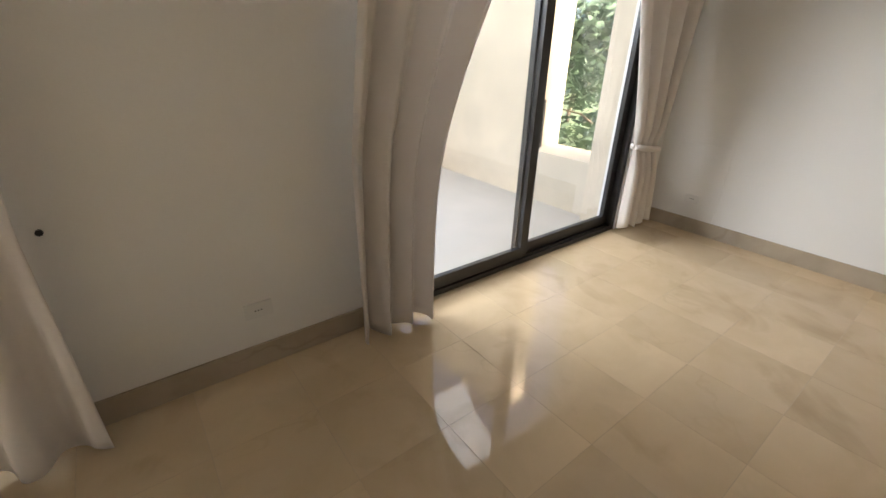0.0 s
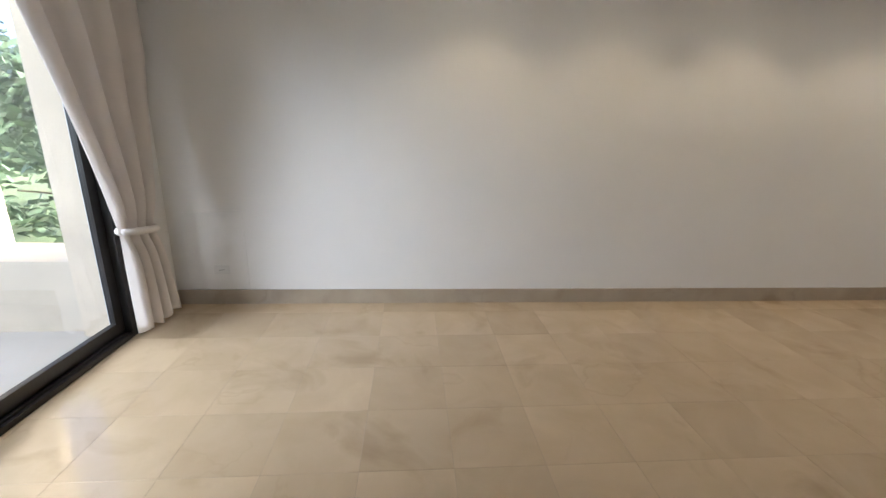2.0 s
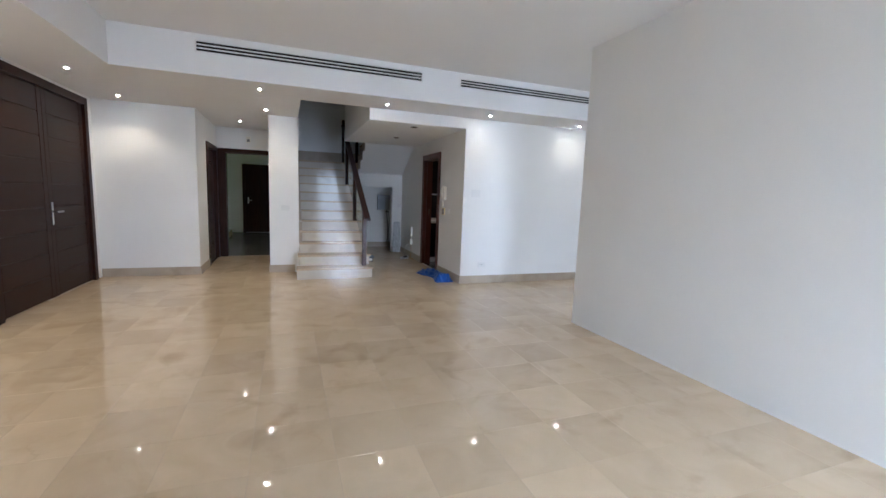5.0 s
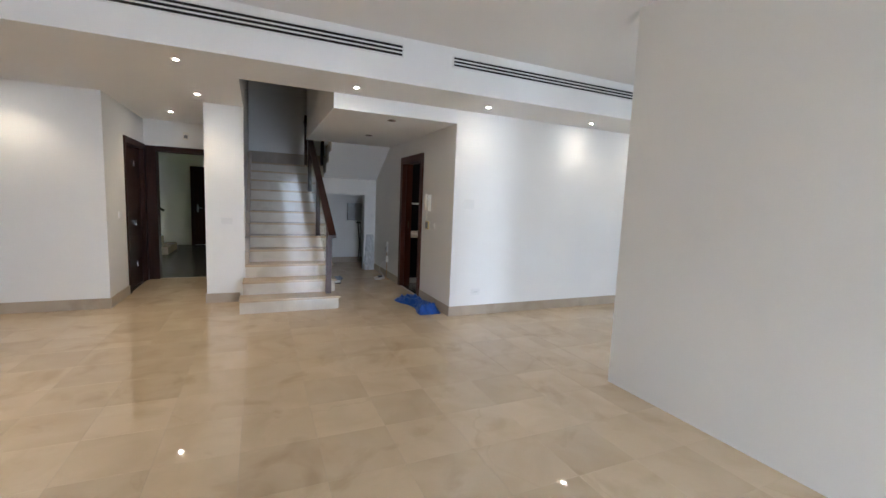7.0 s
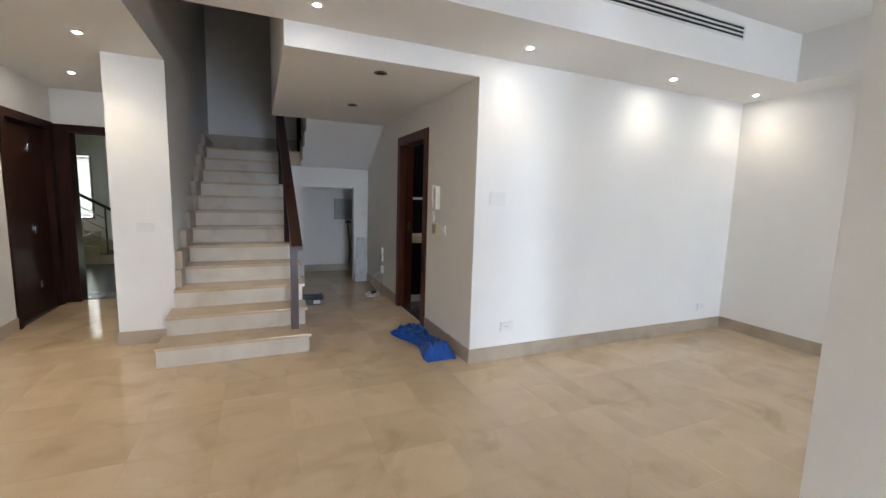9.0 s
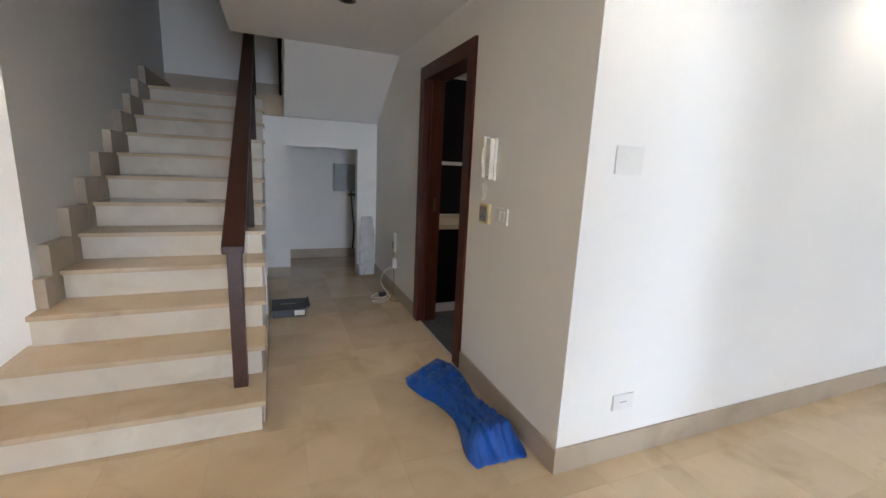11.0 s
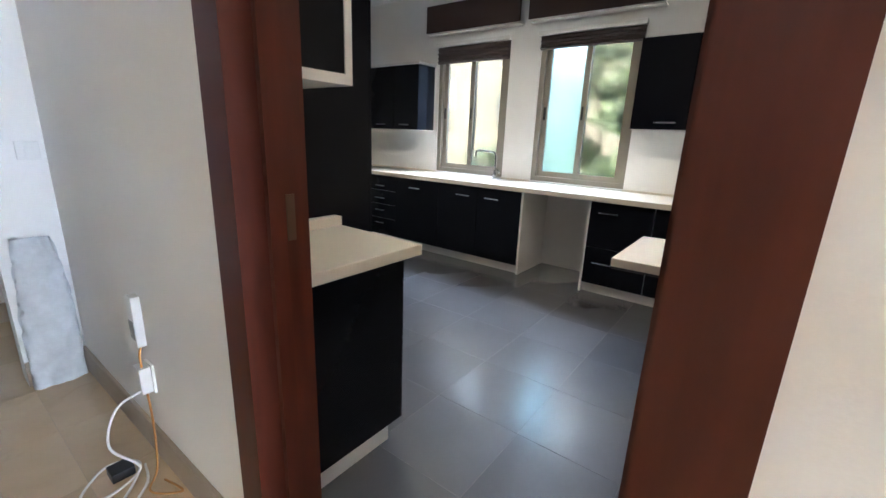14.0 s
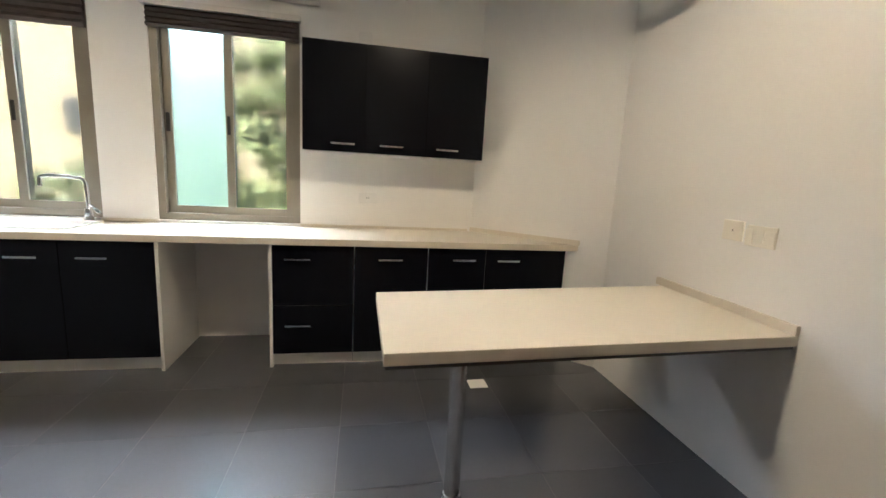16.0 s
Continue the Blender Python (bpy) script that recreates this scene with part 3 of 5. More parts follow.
def tree(x, y, z, height, spread, seed, leaves, material, label, lift=0.35):
    rnd = random.Random(seed)
    t = thing("tree", (x, y, z), label, "tree", "garden trees")
    pts = [(x, y, z)]
    for k in range(1, 6):
        pts.append((x + rnd.uniform(-0.12, 0.12) * k, y + rnd.uniform(-0.12, 0.12) * k, z + height * 0.16 * k))
    trunk = bmesh.new()
    limbs = [pts]
    for k in range(9):
        b = Vector(pts[2 + k % 4])
        a = rnd.uniform(0, 6.28)
        tip = b + Vector((math.cos(a) * spread * 0.75, math.sin(a) * spread * 0.75, height * rnd.uniform(0.1, 0.32)))
        limbs.append([b, b.lerp(tip, 0.5) + Vector((0, 0, 0.12)), tip])
    for i, ps in enumerate(limbs):
        r0 = height * (0.022 if i == 0 else 0.009)
        for j in range(len(ps) - 1):
            f = 1 - j / len(ps)
            c = cyl_bm(ps[j], ps[j + 1], r0 * f, r0 * (1 - (j + 1) / len(ps)) + 0.004, 7)
            tmp = bpy.data.meshes.new("tmp")
            c.to_mesh(tmp)
            c.free()
            trunk.from_mesh(tmp)
            bpy.data.meshes.remove(tmp)
    part("trunk", trunk, M_BARK, t)
    clumps = []
    for k in range(34):
        a, r, h = rnd.uniform(0, 6.28), spread * math.sqrt(rnd.random()), rnd.uniform(lift, 1.0)
        r *= 0.55 + 0.6 * math.sin(math.pi * min(1, (h - lift) / (1 - lift) * 0.8 + 0.15))
        clumps.append((Vector((x + r * math.cos(a), y + r * math.sin(a), z + height * h)), spread * rnd.uniform(0.16, 0.32)))
    verts, faces = [], []
    for k in range(leaves):
        c, cr = clumps[rnd.randrange(len(clumps))]
        p = c + Vector((rnd.gauss(0, 0.5), rnd.gauss(0, 0.5), rnd.gauss(0, 0.42))) * cr
        u = Vector((rnd.uniform(-1, 1), rnd.uniform(-1, 1), rnd.uniform(-0.6, 0.6))).normalized()
        v = u.orthogonal().normalized()
        s = rnd.uniform(0.05, 0.11)
        i = len(verts)
        verts += [p - u * s, p + v * s * 0.5 + u * s * 0.1, p + u * s * 1.2, p - v * s * 0.5 + u * s * 0.1]
        faces.append((i, i + 1, i + 2, i + 3))
    me = bpy.data.meshes.new("crown")
    me.from_pydata([v - Vector((x, y, z)) for v in verts], [], faces)
    me.materials.append(material)
    crown = new("crown", me)
    crown.parent = t
    return t


tree(-10.4, -11.6, -0.6, 3.0, 1.5, 3, 5200, M_LEAF2, "leafy green garden tree beyond the terrace")
tree(-8.7, -10.5, -0.6, 2.55, 1.2, 4, 4600, M_LEAF2, "light green garden shrub tree by the terrace", 0.1)
tree(-13.5, -15.0, -0.6, 3.4, 2.2, 5, 5200, M_LEAF, "leafy garden tree beyond the terrace")
tree(-4.6, -14.6, -0.6, 2.6, 1.8, 6, 4800, M_LEAF, "low leafy green tree behind the parapet", 0.1)
tree(-1.4, -15.5, -0.6, 4.6, 2.2, 7, 5000, M_LEAF2, "leafy green tree behind the parapet", 0.2)
tree(-13.0, -8.0, -0.6, 2.8, 1.9, 8, 4600, M_LEAF2, "leafy garden tree beyond the terrace")
tree(7.4, 3.5, -0.6, 3.5, 1.2, 11, 8000, M_LEAF3, "bushy light green tree outside the kitchen window", 0.05)
tree(7.6, 5.9, -0.6, 1.55, 0.7, 12, 2600, M_LEAF3, "low green shrub outside the kitchen window", 0.05)
tree(8.6, 2.0, -0.6, 4.4, 1.6, 13, 7000, M_LEAF3, "leafy green tree outside the kitchen window", 0.1)


def house():
    h = thing("neighbour_house", (13.0, 6.0, -0.6), "beige rendered neighbouring house with dark windows", "house")
    part("wall", box_bm(10.6, 16.0, -1.0, 13.0, -0.6, 6.6, 0.02), M_HOUSE, h)
    part("roof", box_bm(10.4, 16.2, -1.2, 13.2, 6.6, 6.8, 0.02), M_HOUSE, h, "flat roof with a small overhang")
    for wy in (4.2, 7.36, 10.4):
        for wz in (1.70, 4.6):
            w = part("window", box_bm(10.57, 10.66, wy, wy + 0.32, wz, wz + 0.74, 0.01), M_ALU, h, "grey framed window")
            part("pane", box_bm(10.55, 10.568, wy + 0.04, wy + 0.28, wz + 0.04, wz + 0.70), M_HOUSEWIN, w)


house()


# ---------------------------------------------------------------- sliding doors and curtains
def sliding_door(name, x0, x1, label):
    d = thing(name, ((x0 + x1) / 2, WY - 0.06, 0), label, "sliding door", kind="structure")
    y0, y1 = WY - 0.105, WY - 0.015
    part("sill_track", boxes((x0, x1, y0, y1, -0.008, 0.035), (x0, x1, y0 + 0.02, y0 + 0.028, 0.035, 0.05), (x0, x1, y0 + 0.06, y0 + 0.068, 0.035, 0.05)), M_ALU_DARK, d)
    part("head_track", box_bm(x0, x1, y0, y1, DH - 0.05, DH, 0.003), M_ALU_DARK, d)
    part("side_frame", box_bm(x0, x0 + 0.05, y0, y1, 0.035, DH - 0.05, 0.003), M_ALU_DARK, d)
    part("side_frame", box_bm(x1 - 0.05, x1, y0, y1, 0.035, DH - 0.05, 0.003), M_ALU_DARK, d)
    mid = (x0 + x1) / 2
    for a, b, ya in ((x0 + 0.05, mid + 0.045, y0 + 0.002), (mid - 0.045, x1 - 0.05, y0 + 0.046)):
        yb = ya + 0.04
        s = part("sash", boxes((a, a + 0.075, ya, yb, 0.05, DH - 0.052), (b - 0.075, b, ya, yb, 0.05, DH - 0.052), (a + 0.075, b - 0.075, ya, yb, 0.05, 0.13), (a + 0.075, b - 0.075, ya, yb, DH - 0.12, DH - 0.052)), M_ALU_DARK, d, "dark aluminium sliding sash")
        g = part("pane", box_bm(a + 0.07, b - 0.07, ya + 0.017, ya + 0.023, 0.125, DH - 0.115), M_GLASS, s)
        g.visible_shadow = False


sliding_door("door_terrace", D1A, D1B, "dark aluminium sliding glass door to the terrace")
sliding_door("door_terrace", D3A, D3B, "dark aluminium sliding glass door of the nook")
sliding_door("door_terrace", D2A, D2B, "dark aluminium sliding glass door behind the drape")


def curtain(x_outer, x_tie, x_inner_top, seed, label, z_tie=0.80, bottom=0.035, bunch=0.42, free=0.40, flare=0.0, tied=0.0):
    """A cotton drape: spread at the rod, gathered at the tie, loose folds below. The folds run from the outer to the inner edge."""
    rnd = random.Random(seed)
    t = thing("curtain", (x_outer, WY + 0.12, bottom), label, "curtain", "terrace door curtains")
    nu, nv = 120, 40
    ztop = 2.50
    sgn = 1 if x_inner_top > x_outer else -1
    ph = [rnd.uniform(0, 6.28) for _ in range(6)]
    bm = bmesh.new()
    grid = []
    for j in range(nv + 1):
        z = ztop + (bottom - ztop) * j / nv
        soft_f = 0.14 * math.log(1 + math.exp((z - z_tie) / 0.14)) / (ztop - z_tie)
        if z > z_tie:
            f = (z - z_tie) / (ztop - z_tie)
            inner = x_tie + sgn * bunch + (x_inner_top - x_tie - sgn * bunch) * soft_f
            outer = x_tie + (x_outer - x_tie) * min(1, f * 1.6)
        else:
            f = (z_tie - z) / (z_tie - bottom)
            inner = x_tie + sgn * (bunch + (free - bunch) * f) + (x_inner_top - x_tie - sgn * bunch) * soft_f
            outer = x_tie - sgn * flare * f
        row = []
        pin = math.exp(-((z - z_tie) / 0.12) ** 2)
        amp = 0.055 * (1 - 0.55 * pin * tied) * (0.75 + 0.25 * (1 - z / ztop))
        for i in range(nu + 1):
            u = i / nu
            w = u + 0.012 * math.sin(3 * z + ph[3])
            y = amp * (math.sin(2 * math.pi * 3.6 * w + ph[0] + 0.25 * math.sin(2.2 * z)) + 0.16 * math.sin(2 * math.pi * 7.3 * w + ph[1]) * (0.4 + 0.6 * math.sin(z * 1.7 + ph[2]) ** 2))
            x = outer + (inner - outer) * u - 0.16 * amp * math.sin(2 * (2 * math.pi * 3.6 * w + ph[0] + 0.25 * math.sin(2.2 * z)))
            dz = 0.012 * math.sin(2 * math.pi * 5 * u + ph[5]) if j == nv else 0
            row.append(bm.verts.new((x, WY + 0.145 + y, z + dz)))
        grid.append(row)
    for a, b in zip(grid, grid[1:]):
        for i in range(nu):
            bm.faces.new((a[i], a[i + 1], b[i + 1], b[i]))
    cloth = part("drape", bm, M_CURTAIN, t, smooth=True)
    m = cloth.modifiers.new("thick", "SOLIDIFY")
    m.thickness = 0.004
    return t


c1 = curtain(-3.20, -3.08, -4.30, 1, "off-white cotton curtain gathered beside the terrace door", 1.0, bunch=0.52, free=0.50)
c2 = curtain(-6.0, -5.78, -4.90, 2, "off-white cotton curtain tied back in the corner", 0.77, 0.11, 0.27, 0.28, 0.13, 1.0)
ring = part("tieback", tube_bm([(-5.645 + 0.15 * math.cos(a), WY + 0.145 + 0.07 * math.sin(a), 0.77 + 0.02 * math.cos(a)) for a in [2 * math.pi * k / 24 for k in range(25)]], 0.024), M_CURTAIN, c2, "knotted off-white tieback", smooth=True)
curtain(-2.06, -2.0, -0.7, 3, "off-white cotton curtain hanging to the floor", 0.9, 0.03, 0.70, 0.76)
curtain(0.42, 0.36, -0.4, 4, "off-white cotton curtain in the far corner", 0.9, 0.03, 0.4, 0.42)


# ---------------------------------------------------------------- doors of the hall side
def entrance_door():
    d = thing("door_entrance", (-5.09, 0.18, 0), "tall dark wenge double entrance door, closed", "door", kind="structure")
    x0, x1 = -5.20, -5.075
    y0, y1, h = -0.935, 1.288, 2.495
    f = part("frame", boxes((x0, x1, y0, y0 + 0.09, 0, h), (x0, x1, y1 - 0.09, y1, 0, h), (x0, x1, y0 + 0.09, y1 - 0.09, h - 0.09, h)), M_DARKWOOD, d)
    split = 0.20
    for a, b in ((y0 + 0.09, split - 0.002), (split + 0.002, y1 - 0.09)):
        leaf = part("leaf", box_bm(-5.17, -5.125, a, b, 0.006, h - 0.093), M_DARKWOOD, d)
        n = 9
        for k in range(n):
            z0 = 0.01 + (h - 0.11) * k / n
            part("panel", box_bm(-5.125, -5.113, a + 0.09, b - 0.09, z0 + 0.006, z0 + (h - 0.11) / n - 0.006, 0.004), M_DARKWOOD_H, leaf)
        part("stile", box_bm(-5.125, -5.112, a, a + 0.086, 0.006, h - 0.093, 0.002), M_DARKWOOD, leaf)
        part("stile", box_bm(-5.125, -5.112, b - 0.086, b, 0.006, h - 0.093, 0.002), M_DARKWOOD, leaf)
    hd = part("handle_plate", box_bm(-5.112, -5.104, split + 0.03, split + 0.07, 0.86, 1.12, 0.003), M_CHROME, d, "long brushed steel handle plate")
    lev = boxes((-5.104, -5.06, split + 0.04, split + 0.06, 1.0, 1.02), (-5.072, -5.054, split + 0.04, split + 0.19, 1.0, 1.02))
    part("lever", lev, M_CHROME, hd)


entrance_door()


def lobby_doors():
    d = thing("door_lobby_side", (-3.815, 2.81, 0), "dark wenge door closed in the lobby side wall", "door", kind="structure")
    part("frame", boxes((-3.93, -3.795, 2.23, 2.305, 0, 2.14), (-3.93, -3.795, 3.225, 3.329, 0, 2.14), (-3.93, -3.795, 2.305, 3.225, 2.06, 2.14)), M_DARKWOOD, d)
    leaf = part("leaf", box_bm(-3.90, -3.86, 2.308, 3.222, 0.008, 2.04, 0.003), M_DARKWOOD, d)
    for z in (0.29, 0.90, 1.77):
        part("hinge", box_bm(-3.86, -3.848, 2.855, 2.91, z, z + 0.075, 0.002), M_CHROME, leaf, "small steel hinge plate")
    e = thing("door_hall", (-3.27, 3.4, 0), "open dark wenge doorway into the hall", "doorway", kind="structure")
    part("frame", boxes((-3.80, -3.655, 3.33, 3.52, 0, 2.13), (-2.88, -2.806, 3.33, 3.52, 0, 2.13), (-3.655, -2.88, 3.33, 3.52, 2.045, 2.13)), M_DARKWOOD, e)
    g = thing("door_far", (-3.3, 8.5, 0), "dark wenge door in the far hall wall", "door", kind="structure")
    part("frame", boxes((-3.84, -3.76, 8.46, 8.5, 0, 2.12), (-2.90, -2.82, 8.46, 8.5, 0, 2.12), (-3.76, -2.90, 8.46, 8.5, 2.04, 2.12)), M_DARKWOOD, g)
    lf = part("leaf", box_bm(-3.76, -2.90, 8.47, 8.495, 0.01, 2.04, 0.003), M_DARKWOOD, g)
    part("handle", boxes((-3.70, -3.66, 8.455, 8.47, 0.9, 1.1), (-3.69, -3.56, 8.42, 8.435, 1.0, 1.02), (-3.69, -3.67, 8.42, 8.455, 1.0, 1.02)), M_CHROME, lf)
    w = thing("window_hall", (-5.15, 8.5, 0.7), "narrow bright hall window with pale slats", "window", kind="structure")
    part("frame", boxes((-5.35, -5.31, 8.5, 8.6, 0.7, 2.1), (-4.99, -4.95, 8.5, 8.6, 0.7, 2.1), (-5.31, -4.99, 8.5, 8.6, 0.7, 0.74), (-5.31, -4.99, 8.5, 8.6, 2.06, 2.1)), M_ALU, w)
    p = part("pane", box_bm(-5.31, -4.99, 8.56, 8.566, 0.74, 2.06), M_HALLGLASS, w)
    p.visible_shadow = False
    for k in range(21):
        z = 0.76 + 0.061 * k
        part("slat", prism_bm([(8.515, z), (8.530, z + 0.058), (8.533, z + 0.058), (8.518, z)], "x", -5.305, -4.995), M_WHITE, w)


lobby_doors()


def hall_stair():
    s = thing("hall_stair", (-4.8, 7.0, 0), "short stone stair with a dark metal railing", "staircase")
    for k in range(5):
        part("step", box_bm(-6.2 + 0.28 * (4 - k) - 0.9, -4.05 - 0.28 * k, 6.4, 7.6, 0.17 * k, 0.17 * (k + 1) - 0.004, 0.008), M_TREAD, s)
    for k in (0, 2, 4):
        x = -4.2 - 0.28 * k
        part("baluster", cyl_bm((x, 6.42, 0.17 * (k + 1)), (x, 6.42, 0.17 * (k + 1) + 0.85), 0.014), M_ALU_DARK, s)
    for h in (0.25, 0.45, 0.65):
        part("rail_bar", cyl_bm((-4.18, 6.42, 0.17 + h), (-5.34, 6.42, 0.87 + h), 0.008), M_CHROME, s)
    part("handrail", cyl_bm((-4.1, 6.42, 0.17 + 0.82), (-5.5, 6.42, 1.02 + 0.82), 0.026), M_ALU_DARK, s)


hall_stair()

# ---------------------------------------------------------------- main staircase
RIS, GO, ST0 = 0.169, 0.288, 0.741
SXL, SXR = -2.353, -1.24
SKX = -2.298                     # inner face of the stepped skirting


LAND = 12 * 0.169


def staircase():
    s = thing("staircase", (-1.8, 2.2, 0), "straight marble staircase with beige treads and pale risers", "staircase")
    n = 12
    for k in range(n):
        y = ST0 + GO * k
        z = RIS * k
        xl, xr = SKX, SXR
        if k < 3:
            xl = (-2.405, -2.375, -2.351)[k]
        deep = GO + 0.02 if k < n - 1 else GO
        part("riser", box_bm(xl + 0.004, xr - 0.004, y, y + 0.022, z, z + RIS - 0.028, 0.0015), M_RISER, s)
        part("tread", box_bm(xl, xr + 0.018, y - 0.022, y + deep, z + RIS - 0.028, z + RIS, 0.006), M_TREAD, s)
    # solid body under the treads
    out = [(ST0 + 0.024, 0.0)]
    for k in range(n):
        out.append((ST0 + GO * k + 0.024, RIS * (k + 1) - 0.03))
        if k < n - 1:
            out.append((ST0 + GO * (k + 1) + 0.024, RIS * (k + 1) - 0.03))
    end = ST0 + GO * (n - 1) + 0.15
    out += [(end, RIS * n - 0.03), (end, 1.815), (NY, 1.815), (NY, 0.80), (2.93, 0.74), (2.93, 0.0)]
    part("body", prism_bm(out, "x", SKX + 0.002, SXR - 0.006), M_WALL, s, "white painted stair body")
    # stepped skirting on the wall side
    for k in range(2, n):
        y = max(1.415, ST0 + GO * k - 0.10)
        z = RIS * (k + 1)
        part("skirting_tile", box_bm(SXL, SKX - 0.001, y, ST0 + GO * (k + 1) - 0.101, z - (RIS if k > 2 else -0.001), z + 0.165, 0.003), M_SKIRT, s, "beige stone stepped skirting")
    # landing
    part("landing", boxes((SXL, 0.0, end, 4.95, 1.815, LAND), (SXR, 0.0, NY, end, 1.815, LAND)), M_TREAD, s, "beige marble landing")
    part("landing_skirting", box_bm(SXL, 0.0, 4.936, 4.95, LAND, 2.325, 0.003), M_SKIRT, s)
    part("landing_skirting", box_bm(SXL, SKX - 0.001, ST0 + GO * n - 0.10, 4.936, LAND, LAND + 0.165, 0.003), M_SKIRT, s)
    # upper flight over the corridor
    up = []
    y = 3.66
    z = LAND
    while y > 0.75:
        up.append((y, z))
        z += RIS
        up.append((y, z))
        y -= GO
    up.append((0.7, z))
    part("upper_flight", prism_bm([(NY, 1.815), (2.775, CORR + 0.002), (0.7, CORR + 0.002 + (2.775 - 0.7) * 0.62)] + up[::-1] + [(NY, LAND)], "x", -1.03, 0.0), M_CEIL, s, "white soffit of the upper flight")
    for k in range(5):
        y, z = 3.66 - GO * k, LAND + RIS * k
        part("riser", box_bm(-1.028, 0.0, y - 0.003, y + 0.015, z, z + RIS - 0.026), M_RISER, s)
        part("tread", box_bm(-1.05, 0.0, y - GO, y + 0.03, z + RIS - 0.026, z + RIS, 0.005), M_TREAD, s)
        part("skirting_tile", box_bm(-1.045, -1.031, y - GO, y, z - 0.14, z + RIS - 0.03, 0.002), M_SKIRT, s)


staircase()


def balustrade():
    b = thing("balustrade", (-1.33, 2.1, 0.17), "dark wood stair handrail with glass infill panels", "balustrade")
    x, slope = -1.333, 0.583

    def top(y):
        return 0.960 + slope * (y - 0.70)
    ps = []
    for k, y in ((0, 0.925), (4, ST0 + GO * 4 + 0.19), (8, ST0 + GO * 8 + 0.19)):
        ps.append(y)
        xp = x - 0.012 * (k == 0)
        part("post", prism_bm([(y - 0.036, RIS * (k + 1)), (y + 0.036, RIS * (k + 1)), (y + 0.036, top(y + 0.036) - 0.036), (y - 0.036, top(y - 0.036) - 0.036)], "x", xp - 0.034, xp + 0.034, 0.004), M_RAIL if k == 0 else M_DARKWOOD, b)
    y = 3.95
    part("post", box_bm(x - 0.03, x + 0.03, y - 0.03, y + 0.03, LAND, 2.97, 0.005), M_DARKWOOD, b)
    ps.append(y)
    rail = prism_bm([(0.70, top(0.70) - 0.036), (3.98, top(3.98) - 0.036), (3.98, top(3.98)), (0.70, top(0.70))], "x", x - 0.048, x + 0.048, 0.010)
    part("handrail", rail, M_RAIL, b, "dark reddish wood handrail")
    part("handrail", box_bm(x + 0.05, x + 0.30, 3.90, 3.99, 2.80, 2.835, 0.006), M_RAIL, b)
    part("post", box_bm(-1.07, -1.01, 3.83, 3.89, LAND, 2.80, 0.005), M_DARKWOOD, b)
    for a, c in zip(ps, ps[1:]):
        za, zc = (0.06 + RIS + (q - ST0) * slope for q in (a + 0.06, c - 0.06))
        g = part("glass_panel", prism_bm([(a + 0.06, za + 0.02), (c - 0.06, zc + 0.02), (c - 0.06, top(c - 0.06) - 0.022), (a + 0.06, top(a + 0.06) - 0.022)], "x", x - 0.005, x + 0.005), M_BALGLASS, b, "clear greenish glass panel")
        g.visible_shadow = False


balustrade()


# ---------------------------------------------------------------- downlights and vents
def downlight():
    d = thing("downlight", (0, 0, 0), "small round recessed ceiling downlight, lit", "ceiling light", "recessed downlights")
    bm = bmesh.new()
    for r0, r1, z0, z1 in ((0.028, 0.038, -0.006, 0.0), (0.028, 0.017, -0.006, -0.001)):
        a = [bm.verts.new((r0 * math.cos(t), r0 * math.sin(t), z0)) for t in [2 * math.pi * k / 24 for k in range(24)]]
        b = [bm.verts.new((r1 * math.cos(t), r1 * math.sin(t), z1)) for t in [2 * math.pi * k / 24 for k in range(24)]]
        for k in range(24):
            bm.faces.new((a[k], a[(k + 1) % 24], b[(k + 1) % 24], b[k]))
    part("rim", bm, M_WHITE, d, smooth=True)
    part("lamp", cyl_bm((0, 0, -0.0035), (0, 0, -0.001), 0.017), M_SPOT, d, "glowing lamp")
    return d


SPOTS = [(-5.67, y) for y in (-1.92, -3.0, -4.07, -5.08, -6.1)]
SPOTS += [(-4.65, -1.91), (-4.65, -0.35), (-4.63, 1.0), (-2.82, -0.36), (-2.81, 0.98), (-1.28, -0.32), (0.24, -0.32), (1.82, -0.28), (3.0, -0.30), (-3.3, 2.4)]
spot_data = bpy.data.lights.new("downlight_beam", "SPOT")
spot_data.energy = SPOT_POWER
spot_data.color = SPOT_COLOR
spot_data.spot_size = radians(120)
spot_data.spot_blend = 0.6
spot_data.shadow_soft_size = 0.015
dim_data = spot_data.copy()
dim_data.energy = SPOT_POWER * 0.28
first = downlight()
first.location = (*SPOTS[0], SOFFIT)
for i, (x, y) in enumerate(SPOTS):
    if i:
        copy_thing(first, pose(x, y, SOFFIT))
    lamp = new("downlight_beam", dim_data if x > -2 else spot_data)
    lamp.matrix_world = look((x, y, SOFFIT - 0.02), (x, y, 0))
for x, y in ((-0.73, 0.28), (-0.68, 1.6)):
    d = thing("downlight", (x, y, CORR), "small bronze recessed downlight, switched off", "ceiling light", "corridor downlights")
    part("rim", cyl_bm((x, y, CORR - 0.008), (x, y, CORR), 0.055, 0.045, 24), M_OFFLAMP, d)
    part("lamp", cyl_bm((x, y, CORR - 0.010), (x, y, CORR - 0.008), 0.032, seg=20), M_VENT_IN, d)


